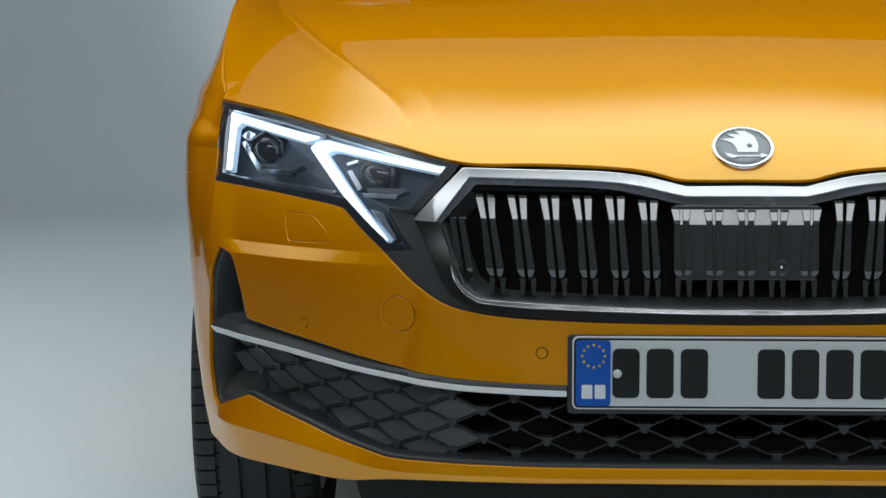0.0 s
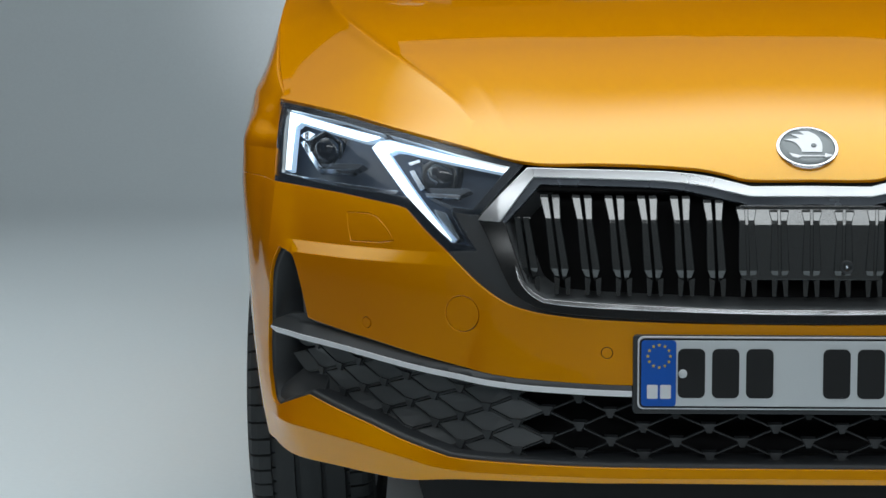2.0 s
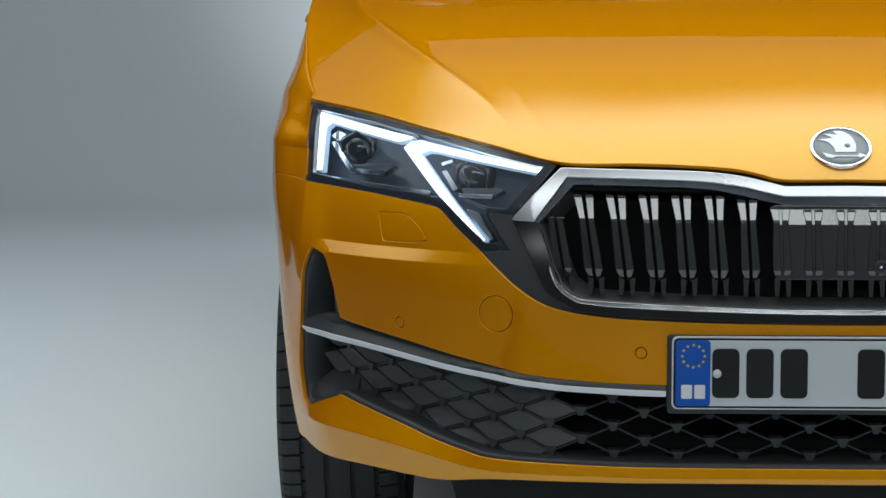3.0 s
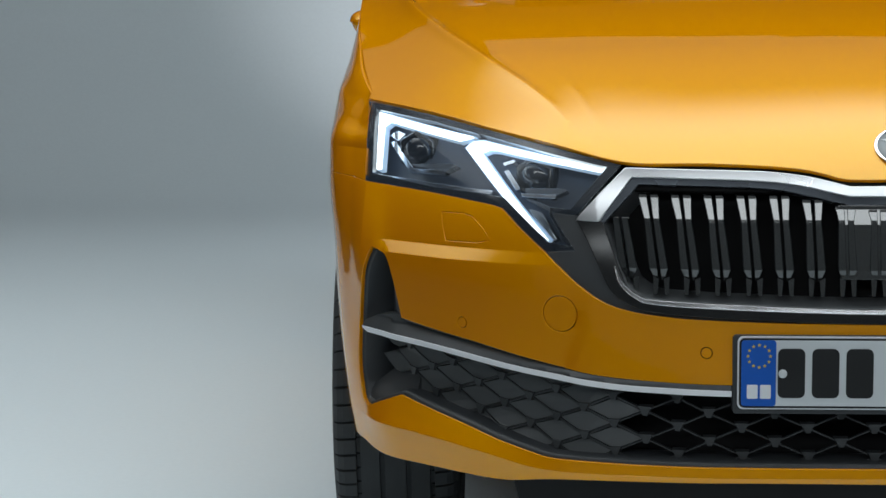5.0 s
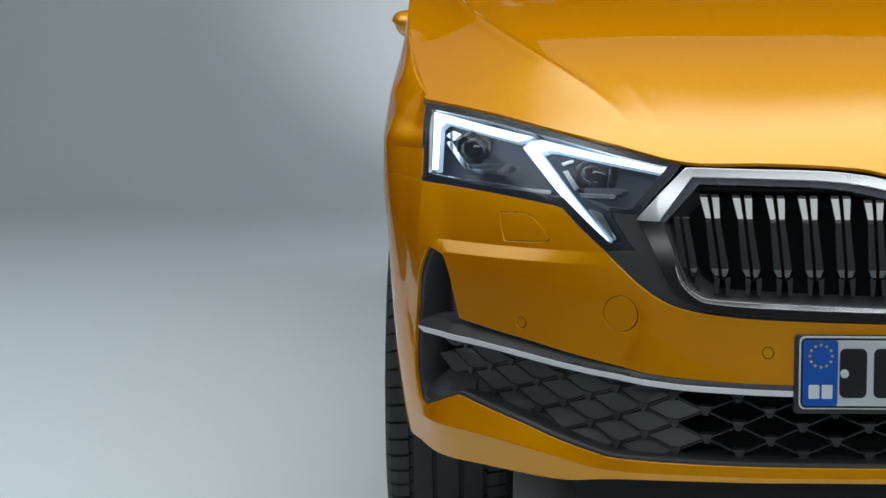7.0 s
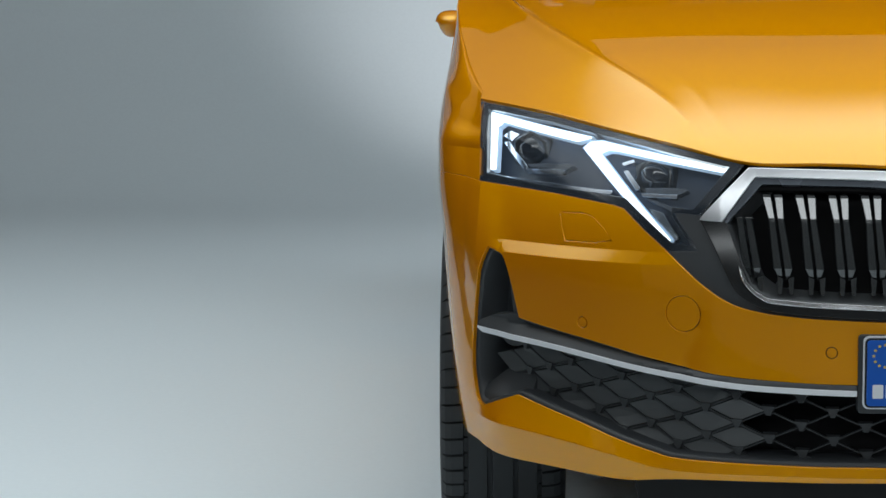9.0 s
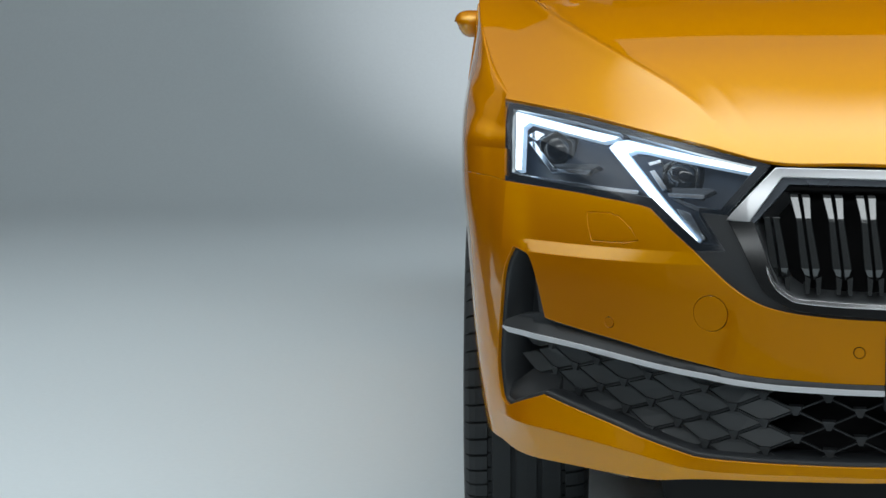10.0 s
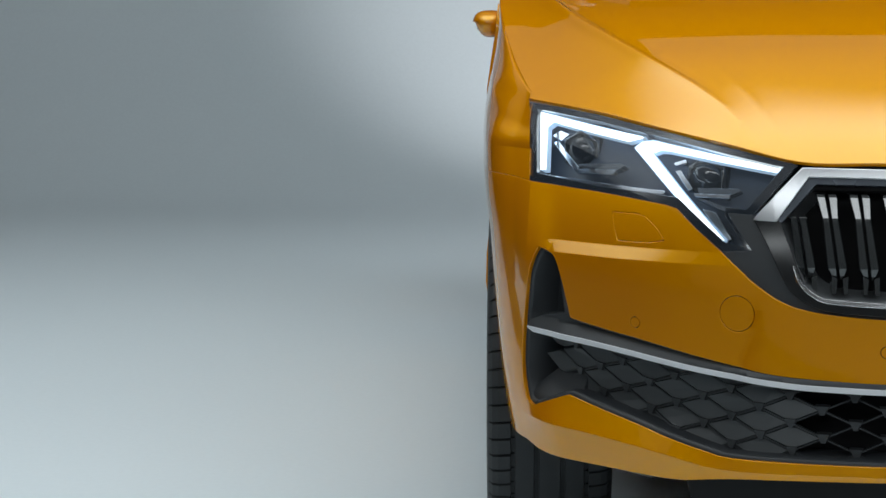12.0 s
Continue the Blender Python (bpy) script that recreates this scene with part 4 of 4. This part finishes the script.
def build_body():
    rear_y = 3.56
    for k in (1, -1):
        arch = [(rear_y + ARCH_R * math.cos(radians(a)), ARCH_Z + ARCH_R * math.sin(radians(a))) for a in range(-10, 191, 8)]
        loop = [(1.362, .20), (1.362, 1.005), (2.4, 1.02), (3.6, 1.05), (4.30, 1.08), (4.52, 1.0), (4.56, .70), (4.50, .32)] + [p for p in arch if p[1] > .2] + [(rear_y - .40, .20)]
        part("body_side", sheet([loop], lambda y, z: (-k * flank(y, z), y, z), .06, .012, .002), PAINT, car, "orange body side with doors")
        glass = [(1.75, 1.02), (2.25, 1.36), (2.6, 1.415), (3.3, 1.40), (3.95, 1.22), (4.1, 1.075), (3.6, 1.055), (2.4, 1.025)]
        part("side_window", sheet([glass], lambda y, z: (-k * (flank(y, min(z, 1.02)) - .02 - .42 * max(0, z - 1.02)), y, z), .05, .006), TINT, car)
        part("roof_pillar", skin([[(-k * (flank(y, 1.0) - .02 - .42 * max(0, z - 1.02) + d), y, z + e) for d, e in ((-.002, 0), (.006, .004), (-.004, .03), (-.04, .04))]
                                  for y, z in curve([(1.42, 1.04), (1.75, 1.19), (2.25, 1.375), (2.6, 1.42), (3.3, 1.405), (3.95, 1.235), (4.3, 1.085)], 5)]), PAINT, car)
    screen = [[(x * (.86 - .22 * q), 1.33 + .82 * q - .10 * (1 - q) * (1 - abs(x) ** 2) * -0 + .12 * abs(x) ** 2 * (1 - q), 1.055 + .335 * q + .02 * (1 - abs(x) ** 2)) for x in np.linspace(-1, 1, 15)] for q in np.linspace(0, 1, 9)]
    part("windscreen", skin(screen), TINT, car, "tinted windscreen")
    roof = [[(x * (.64 - .02 * q), 2.15 + 1.35 * q, 1.40 + .055 * math.sin(math.pi * (.12 + .76 * q)) + .02 * (1 - x * x) - .02 * q) for x in np.linspace(-1, 1, 13)] for q in np.linspace(0, 1, 13)]
    part("roof", skin(roof), PAINT, car)
    hatch = [[(x * (.62 + .18 * q), 3.50 + .92 * q, 1.40 - .32 * q + .02 * (1 - x * x)) for x in np.linspace(-1, 1, 11)] for q in np.linspace(0, 1, 8)]
    part("rear_window", skin(hatch), TINT, car)
    tail = [[(x * (.80 + .08 * math.sin(math.pi * q)), 4.42 + .20 * math.sin(math.pi * min(1, q * 1.1)) ** .6 * (1 - .35 * x * x), 1.08 - .80 * q) for x in np.linspace(-1, 1, 13)] for q in np.linspace(0, 1, 10)]
    part("tailgate", skin(tail), PAINT, car)
    cowl = [[(x, y, 1.052 + .03 * (1 - (x / .9) ** 2) - .02 * q) for x in np.linspace(-.9, .9, 9)] for q, y in ((0, 1.30), (1, 1.46))]
    part("cowl", skin(cowl), SATIN, car)
    bm = bmesh.new()
    block(bm, 1.36, 3.9, .10, Matrix.Translation((0, 2.45, .27)), .02)
    part("underbody", bm, DARK, car)
    bm = bmesh.new()
    block(bm, 1.30, .9, .45, Matrix.Translation((0, .95, .52)), .05)
    part("engine_block", bm, DARK, car)
    bm = bmesh.new()
    block(bm, 1.5, 1.9, .12, Matrix.Translation((0, 2.7, .55)), .05)
    part("cabin_floor", bm, DARK, car)
    # front lip spoiler and corner flaps under the bumper
    lip = curve([(0, .286), (.286, .286), (.546, .277), (.66, .266)])
    loop = [(a, b) for a, b in lip] + [(.68, .165), (-.68, .165)] + flip(lip)[:-1]
    part("lip_spoiler", sheet([loop], lambda s, z: nose(s, z, -.020 - .12 * (.29 - z)), .02, .02), LIP, car, "black lower lip spoiler")
    for k in (1, -1):
        flap = [(k * a, b) for a, b in ((.74, .27), (.93, .268), (.91, .250), (.76, .240))]
        part("air_flap", sheet([flap], lambda s, z: nose(s, z, -.05, .05), .03, .01), MATT, car)
        rows = []
        for a in range(-10, 161, 10):
            y, z = ARCH_Y + (ARCH_R + .012) * math.cos(radians(a)), ARCH_Z + (ARCH_R + .012) * math.sin(radians(a))
            rows.append([(-k * u, y, z) for u in (.62, .75, .90)])
        part("arch_liner", grid_mesh(rows), DARK, car)


def build_mirror(k):
    """Door mirror: rounded housing on a short foot."""
    c = Vector((-k * .951, 1.80, .963))
    rows = []
    for i in range(13):
        q = -1 + 2 * i / 12
        r = math.sqrt(max(0, 1 - abs(q) ** 2.6))
        ring = []
        for j in range(20):
            a = 2 * math.pi * j / 20
            ring.append((c.x + k * -.040 * q, c.y + .075 * r * math.cos(a) * (.8 if math.cos(a) > 0 else 1), c.z + (.026 * r if math.sin(a) > 0 else .036 * math.sqrt(max(0, 1 - min(1, abs(1.3 * q)) ** 2.2))) * math.sin(a)))
        rows.append(ring)
    housing = part("door_mirror", grid_mesh(rows, True, True), PAINT, car, "orange door mirror housing")
    bm = bmesh.new()
    block(bm, .06, .05, .02, pose(c.x + k * .030, 1.83, .958), .006)
    part("mirror_foot", bm, SATIN, housing)
    bm = bmesh.new()
    block(bm, .06, .004, .04, pose(c.x, c.y + .058, c.z), .0015)
    part("mirror_glass", bm, BRIGHT, housing)


def tyre_mesh():
    """Tyre with four round grooves and cut shoulder blocks, turned about local x."""
    prof = [(.224, -.090), (.250, -.108), (.285, -.1135), (.305, -.1105), (.316, -.103), (.3195, -.092), (.3205, -.073), (.3205, -.0705), (.3125, -.0695), (.3125, -.0625), (.321, -.0615), (.3215, -.030), (.3215, -.0285),
            (.3135, -.0275), (.3135, -.0195), (.3215, -.0185), (.3218, 0)]
    prof = prof + [(r, -x) for r, x in reversed(prof[:-1])]
    blocks, rows = 62, []
    angles = []
    for b in range(blocks):
        for q, cut in ((0, 1), (.07, 1), (.11, 0), (.36, 0), (.65, 0), (.96, 0)):
            angles.append((2 * math.pi * (b + q) / blocks, cut))
    for r, x in prof:
        row = []
        for a, cut in angles:
            rr = r - (.007 if cut and .066 < abs(x) < .109 and r > .30 else 0) - (.004 if cut and .032 < abs(x) < .06 else 0)
            skew = .30 * (abs(x) - .09) * (1 if x > 0 else -1) if abs(x) > .06 else 0
            row.append((x, rr * math.sin(a + skew), rr * math.cos(a + skew)))
        rows.append(row)
    return grid_mesh(rows, False, True)


def build_wheels():
    tyre_me = tyre_mesh()
    rim_me = lathe([(.226, .10), (.222, .085), (.205, .08), (.195, -.06), (.205, -.09), (.226, -.10)], 64, pose(0, 0, 0, 0, 0, 90))
    bm = bmesh.new()
    for q in range(5):
        m = pose(0, 0, 0, 72 * q, 0, 0)
        for d in (-9, 9):
            block(bm, .03, .034, .18, m @ pose(-.075, 0, 0, d, 0, 0) @ Matrix.Translation((0, 0, .115)), .006)
    bmesh.ops.create_cone(bm, cap_ends=True, segments=32, radius1=.045, radius2=.04, depth=.035, matrix=pose(-.08, 0, 0, 0, -90, 0))
    spoke_me = bpy.data.meshes.new("spokes")
    bm.to_mesh(spoke_me)
    bm.free()
    for y in (ARCH_Y, 3.56):
        for k in (1, -1):
            tyre = part("tyre", tyre_me, RUBBER, car, "black tyre with cut shoulder blocks")
            tyre.matrix_local = pose(-k * .823, y, .3218) @ (Matrix() if k > 0 else pose(0, 0, 0, 0, 0, 180))
            part("rim", rim_me, ALLOY, tyre)
            part("spokes", spoke_me, ALLOY, tyre)


for side in (1, -1):
    build_headlamp(side)
    build_wing(side)
    build_mirror(side)
build_grille()
build_slats()
build_plate()
build_badge()
build_body()
build_wheels()
build_lattice()
